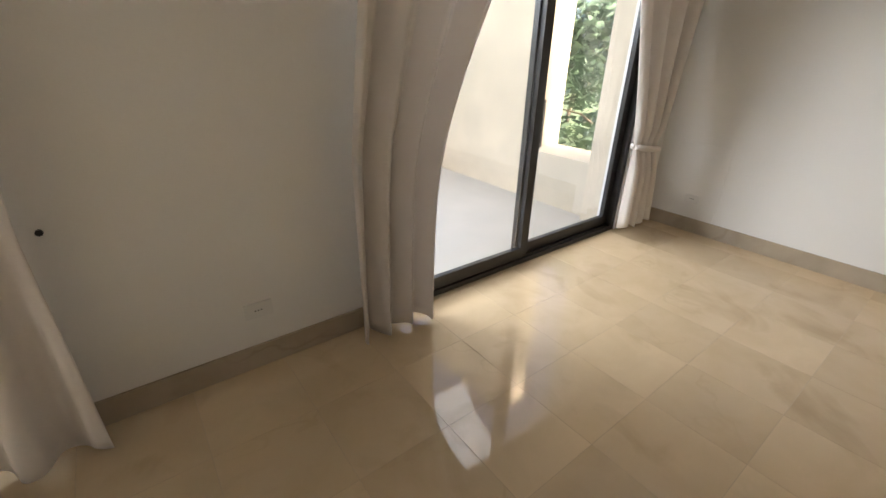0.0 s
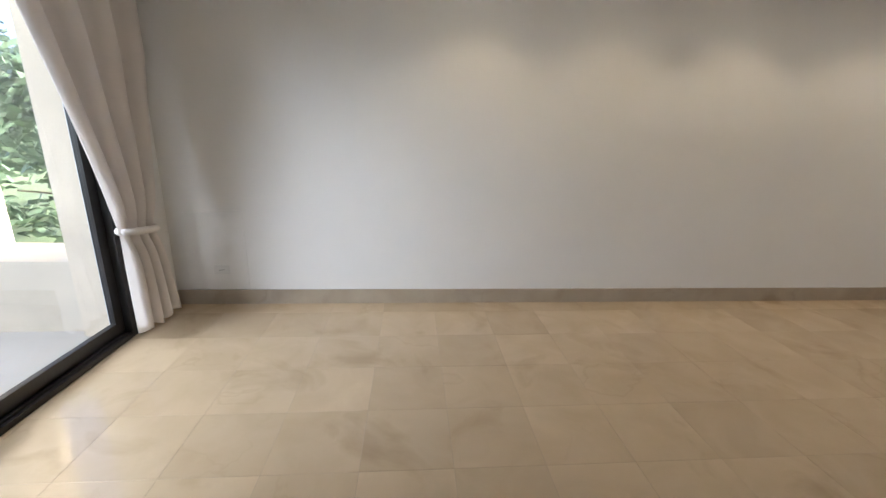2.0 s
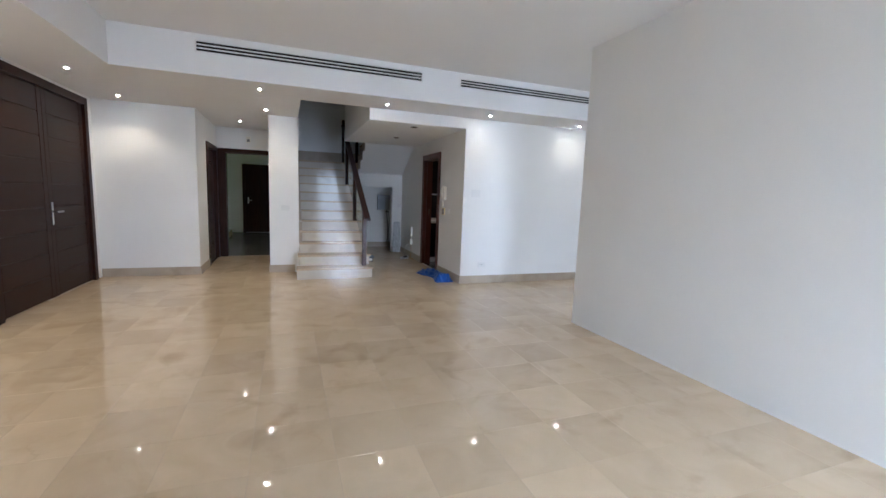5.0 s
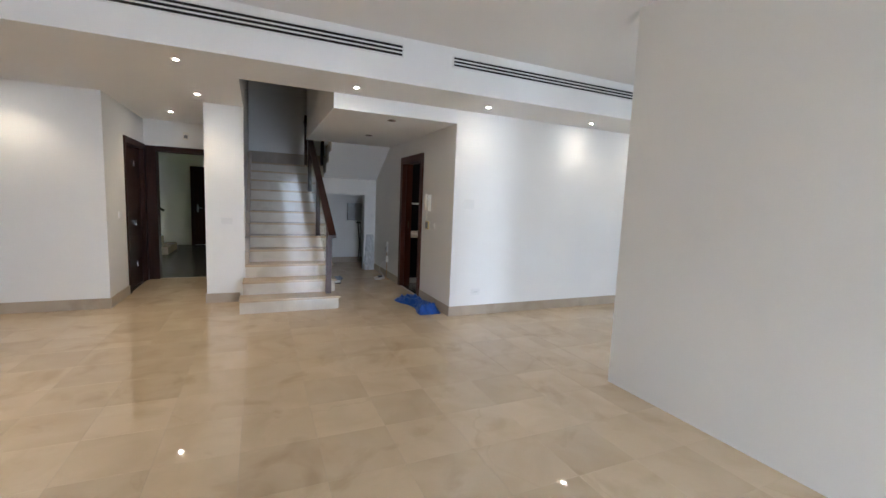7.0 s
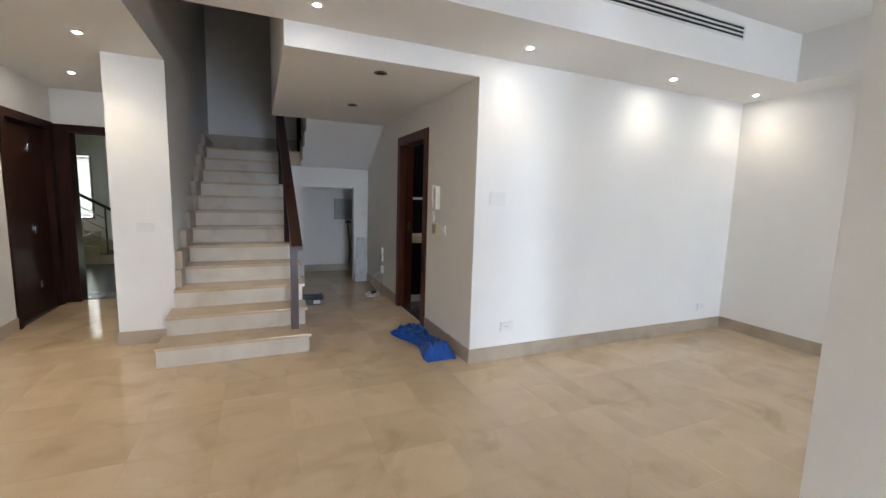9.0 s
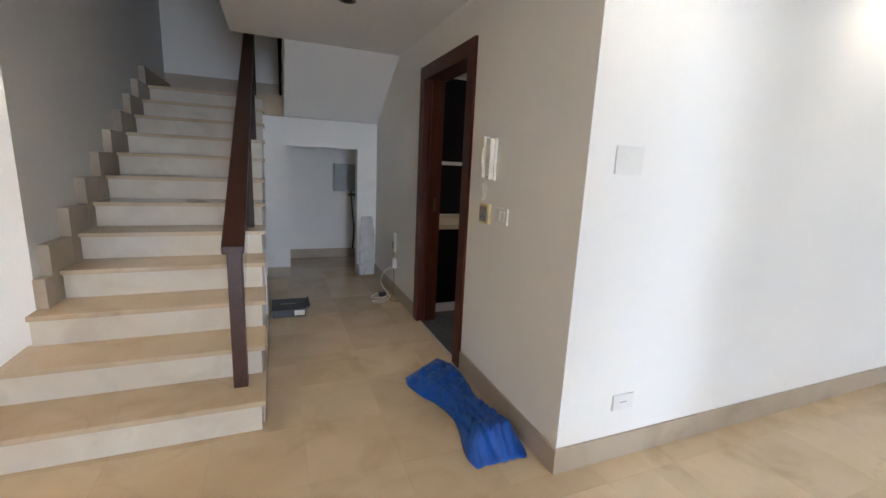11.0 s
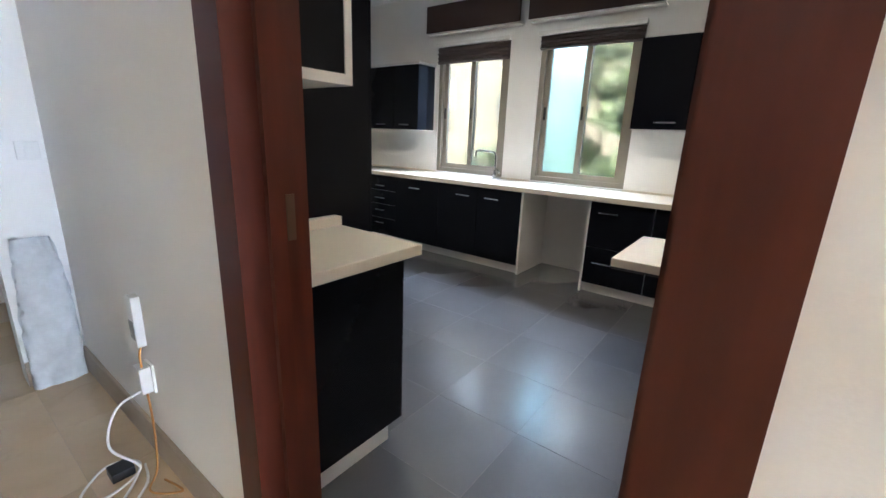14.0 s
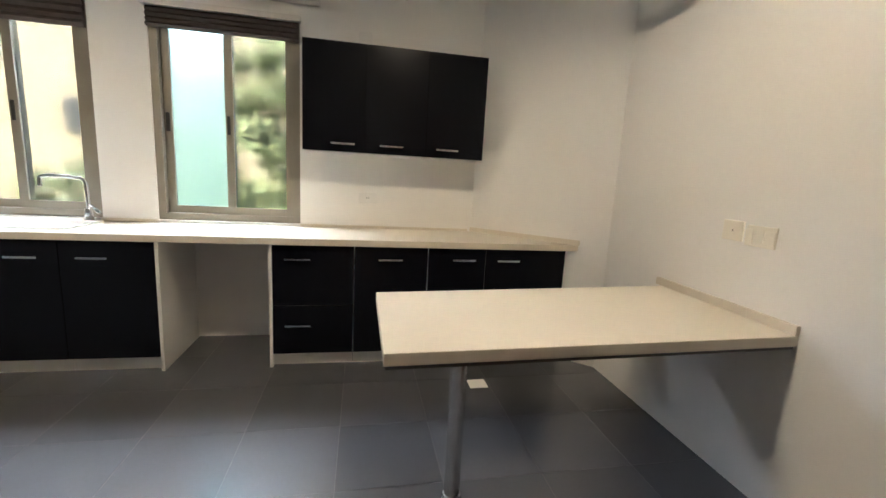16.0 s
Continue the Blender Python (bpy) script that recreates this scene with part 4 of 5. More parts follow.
def vent(along, a, b, fixed, z0, z1, face):
    """A long slot diffuser in a bulkhead face."""
    base = {"x": ((a + b) / 2, fixed, z0), "y": (fixed, (a + b) / 2, z0)}[along]
    v = thing("air_vent", base, "long white slotted air conditioning grille", "air vent", "bulkhead air vents")

    def bx(p, q, d0, d1, za, zb):
        return box_bm(p, q, *sorted((fixed + face * d0, fixed + face * d1)), za, zb) if along == "x" else box_bm(*sorted((fixed + face * d0, fixed + face * d1)), p, q, za, zb)
    part("backing", bx(a, b, 0.001, 0.004, z0, z1), M_VENT_IN, v, "black slots")
    h = z1 - z0
    for k in range(4):
        z = z0 + h * k / 3
        part("slat", bx(a, b, 0.001, 0.012, z - h * 0.055, z + h * 0.055), M_WHITE, v)
    for p in (a, b - 0.012):
        part("end_cap", bx(p, p + 0.012, 0.001, 0.013, z0 - h * 0.07, z1 + h * 0.07), M_WHITE, v)
    return v


vent("x", -3.41, -0.93, -0.725, 2.765, 2.872, -1)
vent("x", -0.42, 2.03, -0.725, 2.765, 2.862, -1)
vent("y", -7.3, -3.645, -5.235, 2.78, 2.88, 1)


# ---------------------------------------------------------------- plates, switches and sockets
def plate(name, place, normal, w, h, label, category, rockers=0, holes=0, material=None, turn=0.0):
    """A wall plate with rockers or socket holes. normal: x+, x-, y+ or y-."""
    x, y, z = place
    ax, sg = normal[0], 1 if normal[1] == "+" else -1
    t = thing(name, place, label, category)

    def bx(u0, u1, v0, v1, d0, d1, bev=0.0):
        if ax == "x":
            return box_bm(*sorted((x + sg * d0, x + sg * d1)), y + u0, y + u1, z + v0, z + v1, bev)
        return box_bm(x + u0, x + u1, *sorted((y + sg * d0, y + sg * d1)), z + v0, z + v1, bev)
    part("plate", bx(-w / 2, w / 2, -h / 2, h / 2, 0.0, 0.009, 0.003), material or M_WHITE, t)
    for k in range(rockers):
        c = (k - (rockers - 1) / 2) * w * 0.36
        part("rocker", bx(c - w * 0.13, c + w * 0.13, -h * 0.3, h * 0.3, 0.009, 0.013, 0.0015), material or M_WHITE, t)
    for k in range(holes):
        c = (k - (holes - 1) / 2) * 0.014
        part("socket_hole", bx(c - 0.003, c + 0.003, -0.003, 0.003, 0.009, 0.0096), M_VENT_IN, t)
    return t


plate("power_socket", (-5.68, -1.407, 0.325), "y-", 0.13, 0.075, "white plastic power socket on the pier", "power socket", holes=3)
plate("power_socket", (WX, -8.136, 0.298), "x+", 0.12, 0.075, "white plastic power socket near the corner", "power socket", holes=3)
plate("power_socket", (-2.635, WY, 0.315), "y+", 0.13, 0.08, "ivory plastic power socket between the curtains", "power socket", holes=3)
plate("power_socket", (0.36, 0.0, 0.297), "y-", 0.125, 0.08, "white plastic power socket above the baseboard", "power socket", holes=3)
plate("power_socket", (2.95, 0.0, 0.27), "y-", 0.125, 0.08, "white plastic power socket near the nook", "power socket", holes=3)
plate("blank_plate", (0.21, 0.0, 1.415), "y-", 0.145, 0.115, "blank white wall plate", "wall plate")
plate("light_switch", (-2.56, 1.429, 1.07), "y-", 0.13, 0.08, "white light switch on the stair pillar", "light switch", rockers=2)
plate("light_switch", (-5.092, -1.17, 1.09), "x+", 0.13, 0.08, "white light switch beside the entrance", "light switch", rockers=2)
plate("light_switch", (-3.815, 1.96, 1.10), "x+", 0.13, 0.08, "white light switch in the lobby", "light switch", rockers=2)
plate("light_switch", (0.0, 0.63, 1.105), "x-", 0.125, 0.085, "white double light switch by the kitchen door", "light switch", rockers=2)
plate("light_switch", (-0.06, NY, 1.10), "y-", 0.08, 0.08, "white light switch beside the niche", "light switch", rockers=1)
plate("power_socket", (0.0, 2.74, 0.35), "x-", 0.07, 0.11, "white power socket with a plugged charger", "power socket")

al = thing("alarm_sounder", (-3.24, 3.35, 2.28), "small beige alarm box above the doorway", "alarm")
part("case", box_bm(-3.28, -3.20, 3.31, 3.35, 2.26, 2.38, 0.006), M_CREAMPL, al)
part("grille", box_bm(-3.265, -3.215, 3.306, 3.31, 2.28, 2.33), M_GREYPL, al)
cc = thing("security_sensor", (-6.12, -1.45, 2.43), "small dark corner motion sensor", "sensor")
part("bracket", box_bm(-6.13, -6.10, -1.43, -1.407, 2.45, 2.50, 0.003), M_GREYPL, cc)
part("head", box_bm(-6.15, -6.08, -1.48, -1.43, 2.42, 2.50, 0.01), M_GREYPL, cc)
setting("trim_access_panel", box_bm(WX, WX + 0.003, -8.33, -7.93, 0.13, 0.79, 0.001), M_WALL, "painted-over square access panel in the wall", "panel")
hook = lone("wall_plug", cyl_bm((-2.02, WY, 0.86), (-2.02, WY + 0.012, 0.86), 0.011, seg=10), M_BLACK_PLAIN, "small dark rusty screw hole plug", "screw")


def intercom():
    t = thing("intercom_phone", (0, 0.78, 1.29), "ivory wall intercom handset with a coiled cord", "intercom")
    part("base", box_bm(-0.018, 0.0, 0.733, 0.838, 1.292, 1.522, 0.005), M_CREAMPL, t)
    edge = [(0.787 + 0.022 * math.sin(math.pi * k / 10), 1.355 + 0.125 * k / 10) for k in range(11)]
    hs = prism_bm([(0.842, 1.322), (0.834, 1.310), (0.795, 1.306), (0.787, 1.316)] + edge + [(0.787, 1.524), (0.800, 1.532), (0.842, 1.532)], "x", -0.058, -0.018, 0.006)
    part("handset", hs, M_CREAMPL, t, "ivory handset")
    part("cradle", prism_bm([(0.736, 1.296), (0.785, 1.296), (0.785, 1.524), (0.736, 1.518)], "x", -0.046, -0.018, 0.006), M_CREAMPL, t)
    for k in range(4):
        part("speaker_slot", box_bm(-0.0190, -0.0180, 0.790, 0.803, 1.425 - k * 0.007, 1.4285 - k * 0.007), M_GREYPL, t)
    part("badge", box_bm(-0.0466, -0.046, 0.745, 0.757, 1.306, 1.313), M_GREYPL, t)
    pts = [(-0.030 + 0.0075 * math.cos(k * 0.9), 0.815 + 0.008 * math.sin(k * 0.06) + 0.0075 * math.sin(k * 0.9), 1.27 - 0.095 * k / 110) for k in range(111)]
    part("coiled_cord", tube_bm(pts, 0.0028, 6), M_CREAMPL, t, smooth=True)
    part("cord_tail", tube_bm(curve_points([(-0.030, 0.815, 1.178), (-0.022, 0.806, 1.20), (-0.020, 0.800, 1.25), (-0.025, 0.805, 1.275), (-0.032, 0.818, 1.312)]), 0.0028, 6), M_CREAMPL, t, smooth=True)


intercom()
th = thing("thermostat", (0, 0.82, 1.04), "yellowed plastic thermostat with a grey face", "thermostat")
part("frame", box_bm(-0.018, 0.0, 0.765, 0.88, 1.04, 1.155, 0.006), M_YELLOWPL, th)
fc = part("face", box_bm(-0.021, -0.018, 0.778, 0.867, 1.053, 1.142, 0.001), M_GREYPL, th, "dull grey control face")
part("button", box_bm(-0.024, -0.021, 0.842, 0.858, 1.118, 1.132, 0.001), M_REDPL, fc, "red button")
for yy, zz in ((0.80, 1.122), (0.80, 1.078), (0.82, 1.085), (0.845, 1.078), (0.80, 1.062)):
    part("mark", box_bm(-0.0218, -0.021, yy - 0.006, yy + 0.006, zz - 0.004, zz + 0.004), M_BLACK_PLAIN, fc)


# ---------------------------------------------------------------- loose things in the corridor
def cloth_bag():
    rnd = random.Random(5)
    bm = bmesh.new()
    nu, nv = 34, 60
    grid = []
    for j in range(nv + 1):
        v = j / nv
        cx, cy = -0.20 + 0.05 * math.sin(v * 3.0), 1.13 - 1.0 * v
        half = 0.225 * (0.75 + 0.25 * math.cos(v * 5.5)) * (1 - 0.35 * abs(2 * v - 1) ** 4)
        row = []
        for i in range(nu + 1):
            u = i / nu * 2 - 1
            p = Vector((cx + u * half - 0.05 * (1 - v) * 1.0, cy + 0.10 * u * (1 - v) + 0.015 * noise.noise((u * 4, v * 9, 3)), 0))
            edge = (1 - abs(u) ** 3) * min(1, 8 * v, 8 * (1 - v))
            fold = abs(noise.noise((u * 2.6, v * 6.0, 1.0))) + 0.6 * abs(noise.noise((u * 6, v * 13, 2.0)))
            p.z = 0.006 + edge * (0.03 + 0.085 * fold) + 0.05 * math.exp(-((v - 0.86) / 0.12) ** 2) * edge
            row.append(bm.verts.new(p))
        grid.append(row)
    for a, b in zip(grid, grid[1:]):
        for i in range(nu):
            bm.faces.new((a[i], a[i + 1], b[i + 1], b[i]))
    ob = lone("plastic_sheet", bm, M_BLUE, "crumpled blue plastic sheet on the marble floor", "plastic sheet", smooth=True)
    m = ob.modifiers.new("thick", "SOLIDIFY")
    m.thickness = -0.003


cloth_bag()


def router_box():
    t = thing("device_box", (-1.06, 2.5, 0), "dark flat device box with a white label", "box")
    part("body", box_bm(-1.20, -0.925, 2.34, 2.66, 0.0, 0.055, 0.006), M_BOXDARK, t)
    part("lid", box_bm(-1.205, -0.92, 2.335, 2.665, 0.055, 0.070, 0.004), M_BOXDARK, t)
    part("label", box_bm(-1.02, -0.935, 2.330, 2.3345, 0.018, 0.062), M_PAPER, t, "white paper label")
    part("flap", prism_bm([(-0.922, 0.066), (-0.885, 0.088), (-0.882, 0.083), (-0.920, 0.059)], "y", 2.36, 2.64), M_BOXDARK, t, "lifted cardboard flap")
    part("print", box_bm(-1.13, -1.0, 2.50, 2.53, 0.070, 0.0706), M_GREYPL, t, "faded grey print")


router_box()


def charger():
    t = thing("phone_charger", (-0.03, 2.77, 0.02), "white plug adaptor with a tangled white cable", "charger")
    part("adaptor", box_bm(-0.045, -0.009, 2.71, 2.77, 0.30, 0.40, 0.006), M_WHITE, t)
    part("handset", box_bm(-0.03, 0.0, 2.735, 2.79, 0.47, 0.66, 0.008), M_WHITE, t, "small white wall device")
    part("screen", box_bm(-0.0315, -0.03, 2.74, 2.785, 0.50, 0.57), M_GREYPL, t)
    pts = [(-0.04, 2.73, 0.31), (-0.12, 2.74, 0.27), (-0.16, 2.72, 0.15), (-0.09, 2.70, 0.03), (-0.2, 2.66, 0.012), (-0.26, 2.72, 0.01), (-0.16, 2.82, 0.012), (-0.08, 2.74, 0.02), (-0.18, 2.60, 0.012), (-0.28, 2.58, 0.01), (-0.22, 2.52, 0.012), (-0.10, 2.62, 0.012), (-0.07, 2.72, 0.02)]
    part("cable", tube_bm(curve_points(pts), 0.0045, 6), M_CABLE, t, smooth=True)
    part("cable", tube_bm(curve_points([(-0.02, 2.74, 0.47), (-0.03, 2.73, 0.42), (-0.03, 2.70, 0.2), (-0.05, 2.66, 0.03), (-0.1, 2.58, 0.01), (-0.03, 2.5, 0.01), (-0.05, 2.6, 0.012)]), 0.004, 6), M_CABLE_Y, t, "thin orange cable", smooth=True)
    part("power_brick", box_bm(-0.17, -0.10, 2.72, 2.79, 0.0, 0.035, 0.006), M_BLACK_PLAIN, t, "black power brick")


charger()


def wrapped_panel():
    bm = bmesh.new()
    nu, nv = 18, 34
    for side in (0, 1):
        grid = []
        for j in range(nv + 1):
            v = j / nv
            row = []
            for i in range(nu + 1):
                u = i / nu
                w = 0.20 - 0.07 * v ** 3
                x = -0.22 + (0.035 * v ** 2) + u * w + (0.01 * noise.noise((v * 7, side, 2)) if i in (0, nu) else 0)
                bulge = math.sin(math.pi * u) ** 0.5 * 0.022 + 0.015 * noise.noise((u * 5, v * 12, side * 4))
                y = NY - 0.055 + 0.02 * v + (-bulge if side == 0 else bulge * 0.6)
                row.append(bm.verts.new((x, y, 0.0 + 0.72 * v)))
            grid.append(row)
        for a, b in zip(grid, grid[1:]):
            for i in range(nu):
                bm.faces.new((a[i], a[i + 1], b[i + 1], b[i]))
    bmesh.ops.remove_doubles(bm, verts=bm.verts[:], dist=0.004)
    bmesh.ops.recalc_face_normals(bm, faces=bm.faces[:])
    lone("wrapped_board", bm, M_WRAP, "board wrapped in wrinkled grey plastic film, leaning on the wall", "wrapped board", smooth=True)


wrapped_panel()
pn = thing("electric_panel", (-0.22, 4.72, 0.95), "grey steel electric panel inside the niche", "electric panel")
part("case", box_bm(-0.38, -0.06, 4.655, 4.72, 0.95, 1.33, 0.006), M_PANELGREY, pn)
part("door", box_bm(-0.372, -0.068, 4.645, 4.655, 0.958, 1.322, 0.003), M_PANELGREY, pn)
cd = thing("cable_bundle", (-0.1, 4.66, 0.1), "dark cables hanging below the panel", "cable")
part("cable", tube_bm(curve_points([(-0.14, 4.68, 0.95), (-0.13, 4.66, 0.75), (-0.10, 4.67, 0.4), (-0.12, 4.66, 0.13)]), 0.012), M_BLACK_PLAIN, cd, smooth=True)
part("cable", tube_bm(curve_points([(-0.10, 4.68, 0.95), (-0.07, 4.66, 0.7), (-0.08, 4.67, 0.5), (-0.07, 4.66, 0.13)]), 0.009), M_GREYPL, cd, smooth=True)
part("clamp", box_bm(-0.18, -0.08, 4.64, 4.70, 0.89, 0.92, 0.004), M_BLACK_PLAIN, cd)
lone("cable_trunking", box_bm(-1.245, -1.228, 2.20, 2.225, 0.10, 0.64, 0.002), M_WHITE, "white plastic cable trunking on the stair side", "trunking")


# ---------------------------------------------------------------- kitchen
def kitchen_door():
    d = thing("door_kitchen", (0.07, 1.56, 0), "reddish mahogany kitchen door frame with its leaf swung open", "door", kind="structure")
    y0, y1, h = 1.06, 2.07, 2.125
    part("frame", boxes((-0.018, 0.16, y0, y0 + 0.10, 0, h), (-0.018, 0.16, y1 - 0.10, y1, 0, h), (-0.018, 0.16, y0 + 0.10, y1 - 0.10, h - 0.10, h)), M_REDWOOD, d, "reddish dark wood frame")
    part("stop", boxes((0.05, 0.09, y0 + 0.10, y0 + 0.115, 0, h - 0.10), (0.05, 0.09, y1 - 0.115, y1 - 0.10, 0, h - 0.10)), M_REDWOOD, d)
    part("strike_plate", box_bm(0.10, 0.122, y1 - 0.1025, y1 - 0.0995, 0.98, 1.09), M_OFFLAMP, d)
    part("threshold", box_bm(-0.004, 0.022, y0 + 0.102, y1 - 0.102, -0.006, 0.003), M_SKIRT, d, "worn stone threshold strip")
    leaf = part("leaf", box_bm(0.0, 0.82, -0.02, 0.02, 0.008, 2.02, 0.003), M_REDWOOD, d, "reddish dark wood leaf")
    m = pose(0.185, 1.13, 0, 0, 0, -33)
    leaf.data.transform(Matrix.Translation(-BASE[d.name]) @ m @ Matrix.Translation(BASE[d.name]))
    for q in (1, -1):
        pl = box_bm(0.735, 0.785, min(q * 0.02, q * 0.028), max(q * 0.02, q * 0.028), 0.86, 1.06, 0.003)
        bmesh.ops.transform(pl, verts=pl.verts[:], matrix=m)
        part("handle_plate", pl, M_CHROME, leaf, "brushed steel handle plate")
        lv = tube_bm(curve_points([(0.76, q * 0.028, 0.968), (0.76, q * 0.055, 0.968), (0.745, q * 0.070, 0.968), (0.70, q * 0.072, 0.968), (0.63, q * 0.068, 0.962)], 5), 0.0105, 10)
        bmesh.ops.transform(lv, verts=lv.verts[:], matrix=m)
        part("lever", lv, M_CHROME, leaf, "chrome lever handle", smooth=True)


kitchen_door()


def bar_handle(parent, x, yc, z, w=0.15):
    h = boxes((x - 0.028, x - 0.020, yc - w / 2, yc + w / 2, z - 0.006, z + 0.006), (x - 0.02, x, yc - w / 2 + 0.01, yc - w / 2 + 0.018, z - 0.004, z + 0.004), (x - 0.02, x, yc + w / 2 - 0.018, yc + w / 2 - 0.01, z - 0.004, z + 0.004))
    part("handle", h, M_CHROME, parent, "slim steel bar handle")


FX = 2.955


def base_unit(y0, y1, fronts, label):
    """A floor cabinet: white carcass, black fronts given as (z0, z1, handle y, handle z)."""
    c = thing("base_cabinet", (3.22, (y0 + y1) / 2, 0), label, "kitchen cabinet", "kitchen base cabinets")
    part("carcass", box_bm(FX + 0.019, KX - 0.01, y0 + 0.001, y1 - 0.001, 0.085, 0.775), M_WHITEBOARD, c, "white melamine carcass")
    part("plinth", box_bm(FX + 0.045, FX + 0.06, y0 + 0.001, y1 - 0.001, 0.0, 0.085), M_WHITEBOARD, c, "white plinth")
    for z0, z1, hy, hz in fronts:
        name = "drawer_front" if z1 - z0 < 0.5 else "door"
        f = part(name, box_bm(FX, FX + 0.018, y0 + 0.002, y1 - 0.002, z0, z1, 0.002), M_BLACK, c, "black laminate front")
        bar_handle(f, FX, hy, hz)


BLK = "black laminate kitchen base cabinet with steel handle"
base_unit(1.70, 2.18, [(0.40, 0.772, 2.03, 0.69), (0.088, 0.396, 2.03, 0.275)], "black laminate base cabinet with two deep drawers")
base_unit(1.24, 1.70, [(0.088, 0.772, 1.48, 0.695)], BLK)
base_unit(0.86, 1.24, [(0.088, 0.772, 1.01, 0.70)], BLK)
base_unit(0.30, 0.86, [(0.088, 0.772, 0.71, 0.70)], BLK)
base_unit(2.80, 3.27, [(0.088, 0.772, 3.10, 0.68)], BLK)
base_unit(3.27, 3.75, [(0.088, 0.772, 3.43, 0.68)], BLK)
base_unit(3.75, 4.36, [(0.088, 0.772, 4.06, 0.68)], BLK)
base_unit(4.36, 4.93, [(0.608, 0.772, 4.58, 0.66), (0.446, 0.604, 4.58, 0.52), (0.284, 0.442, 4.58, 0.38), (0.088, 0.28, 4.58, 0.23)], "black laminate base cabinet with four drawers")
base_unit(4.93, 5.53, [(0.088, 0.772, 5.25, 0.68)], BLK)
base_unit(5.53, 6.20, [(0.088, 0.772, 5.80, 0.68)], BLK)
lone("end_panel", box_bm(FX, KX - 0.01, 2.782, 2.80, 0.0, 0.775, 0.001), M_WHITEBOARD, "white melamine end panel beside the appliance gap", "panel")
lone("end_panel", box_bm(FX, KX - 0.01, 2.18, 2.198, 0.0, 0.775, 0.001), M_WHITEBOARD, "white melamine end panel beside the appliance gap", "panel")


def worktop():
    w = thing("worktop", (3.2, 2.6, 0.775), "long cream kitchen worktop with upstand", "worktop")
    for a in ((2.935, KX, 2.19, 3.30), (2.935, KX, 3.98, KY1), (2.935, 3.05, 3.30, 3.98), (3.40, KX, 3.30, 3.98)):
        part("slab", box_bm(*a, 0.777, 0.815), M_TOP, w)
    part("slab", prism_bm([(2.925, 0.23), (2.925, 2.188), (KX, 2.188), (KX, 0.835)], "z", 0.777, 0.817, 0.002), M_TOP, w)
    part("upstand", box_bm(KX - 0.014, KX, 0.86, KY1, 0.817, 0.835, 0.002), M_TOP, w)
    part("upstand", prism_bm([(2.925, 0.222), (KX - 0.002, 0.83), (KX - 0.016, 0.842), (2.918, 0.236)], "z", 0.818, 0.85), M_TOP, w)
    s = thing("kitchen_sink", (3.22, 3.64, 0.65), "white inset kitchen sink with drainer", "sink")
    part("rim", boxes((3.04, 3.41, 3.28, 3.31, 0.816, 0.826), (3.04, 3.41, 3.97, 4.0, 0.816, 0.826), (3.04, 3.07, 3.31, 3.97, 0.816, 0.826), (3.38, 3.41, 3.31, 3.97, 0.816, 0.826)), M_WHITE, s)
    part("bowl", boxes((3.06, 3.07, 3.31, 3.97, 0.66, 0.816), (3.38, 3.39, 3.31, 3.97, 0.66, 0.816), (3.07, 3.38, 3.30, 3.31, 0.66, 0.816), (3.07, 3.38, 3.97, 3.98, 0.66, 0.816), (3.06, 3.39, 3.30, 3.98, 0.65, 0.66)), M_WHITE, s)
    f = thing("faucet", (3.43, 3.37, 0.815), "chrome swan-neck kitchen faucet", "faucet")
    part("body", cyl_bm((3.43, 3.37, 0.815), (3.43, 3.37, 0.90), 0.027, 0.022, 20), M_CHROME, f, smooth=True)
    part("spout", tube_bm(curve_points([(3.43, 3.37, 0.89), (3.43, 3.372, 1.02), (3.43, 3.385, 1.075), (3.425, 3.43, 1.09), (3.41, 3.53, 1.098), (3.40, 3.585, 1.092), (3.398, 3.60, 1.075), (3.398, 3.602, 1.03)]), 0.0135, 12), M_CHROME, f, smooth=True)
    part("lever", tube_bm([(3.43, 3.37, 0.895), (3.41, 3.35, 0.92), (3.37, 3.30, 0.905), (3.34, 3.26, 0.885)], 0.011), M_CHROME, f, smooth=True)


worktop()


def wall_unit(y0, y1, z0, z1, splits, handles, label):
    c = thing("wall_cabinet", (3.36, (y0 + y1) / 2, z0), label, "kitchen cabinet", "kitchen wall cabinets")
    part("carcass", box_bm(3.239, KX, y0 + 0.001, y1 - 0.001, z0, z1), M_BLACK, c)
    part("underside", box_bm(3.24, KX, y0 + 0.002, y1 - 0.002, z0 - 0.006, z0), M_WHITEBOARD, c, "white underside")
    es = [y0] + splits + [y1]
    for (a, b), hy in zip(zip(es, es[1:]), handles):
        f = part("door", box_bm(3.22, 3.238, a + 0.0015, b - 0.0015, z0, z1, 0.002), M_BLACK, c)
        bar_handle(f, 3.22, hy, z0 + 0.05)


wall_unit(0.855, 2.04, 1.345, 2.01, [1.25, 1.65], [1.11, 1.48, 1.79], "black laminate wall cabinet with three doors")
wall_unit(4.28, 5.03, 1.29, 1.97, [4.65], [4.47, 4.84], "black laminate wall cabinet beside the window")
wall_unit(5.03, 5.78, 1.29, 1.97, [5.40], [5.22, 5.59], "black laminate wall cabinet under a white board")
lone("cabinet_top_panel", box_bm(3.20, KX, 4.26, 5.80, 1.973, 1.995, 0.002), M_WHITEBOARD, "white board on top of the wall cabinet", "panel")


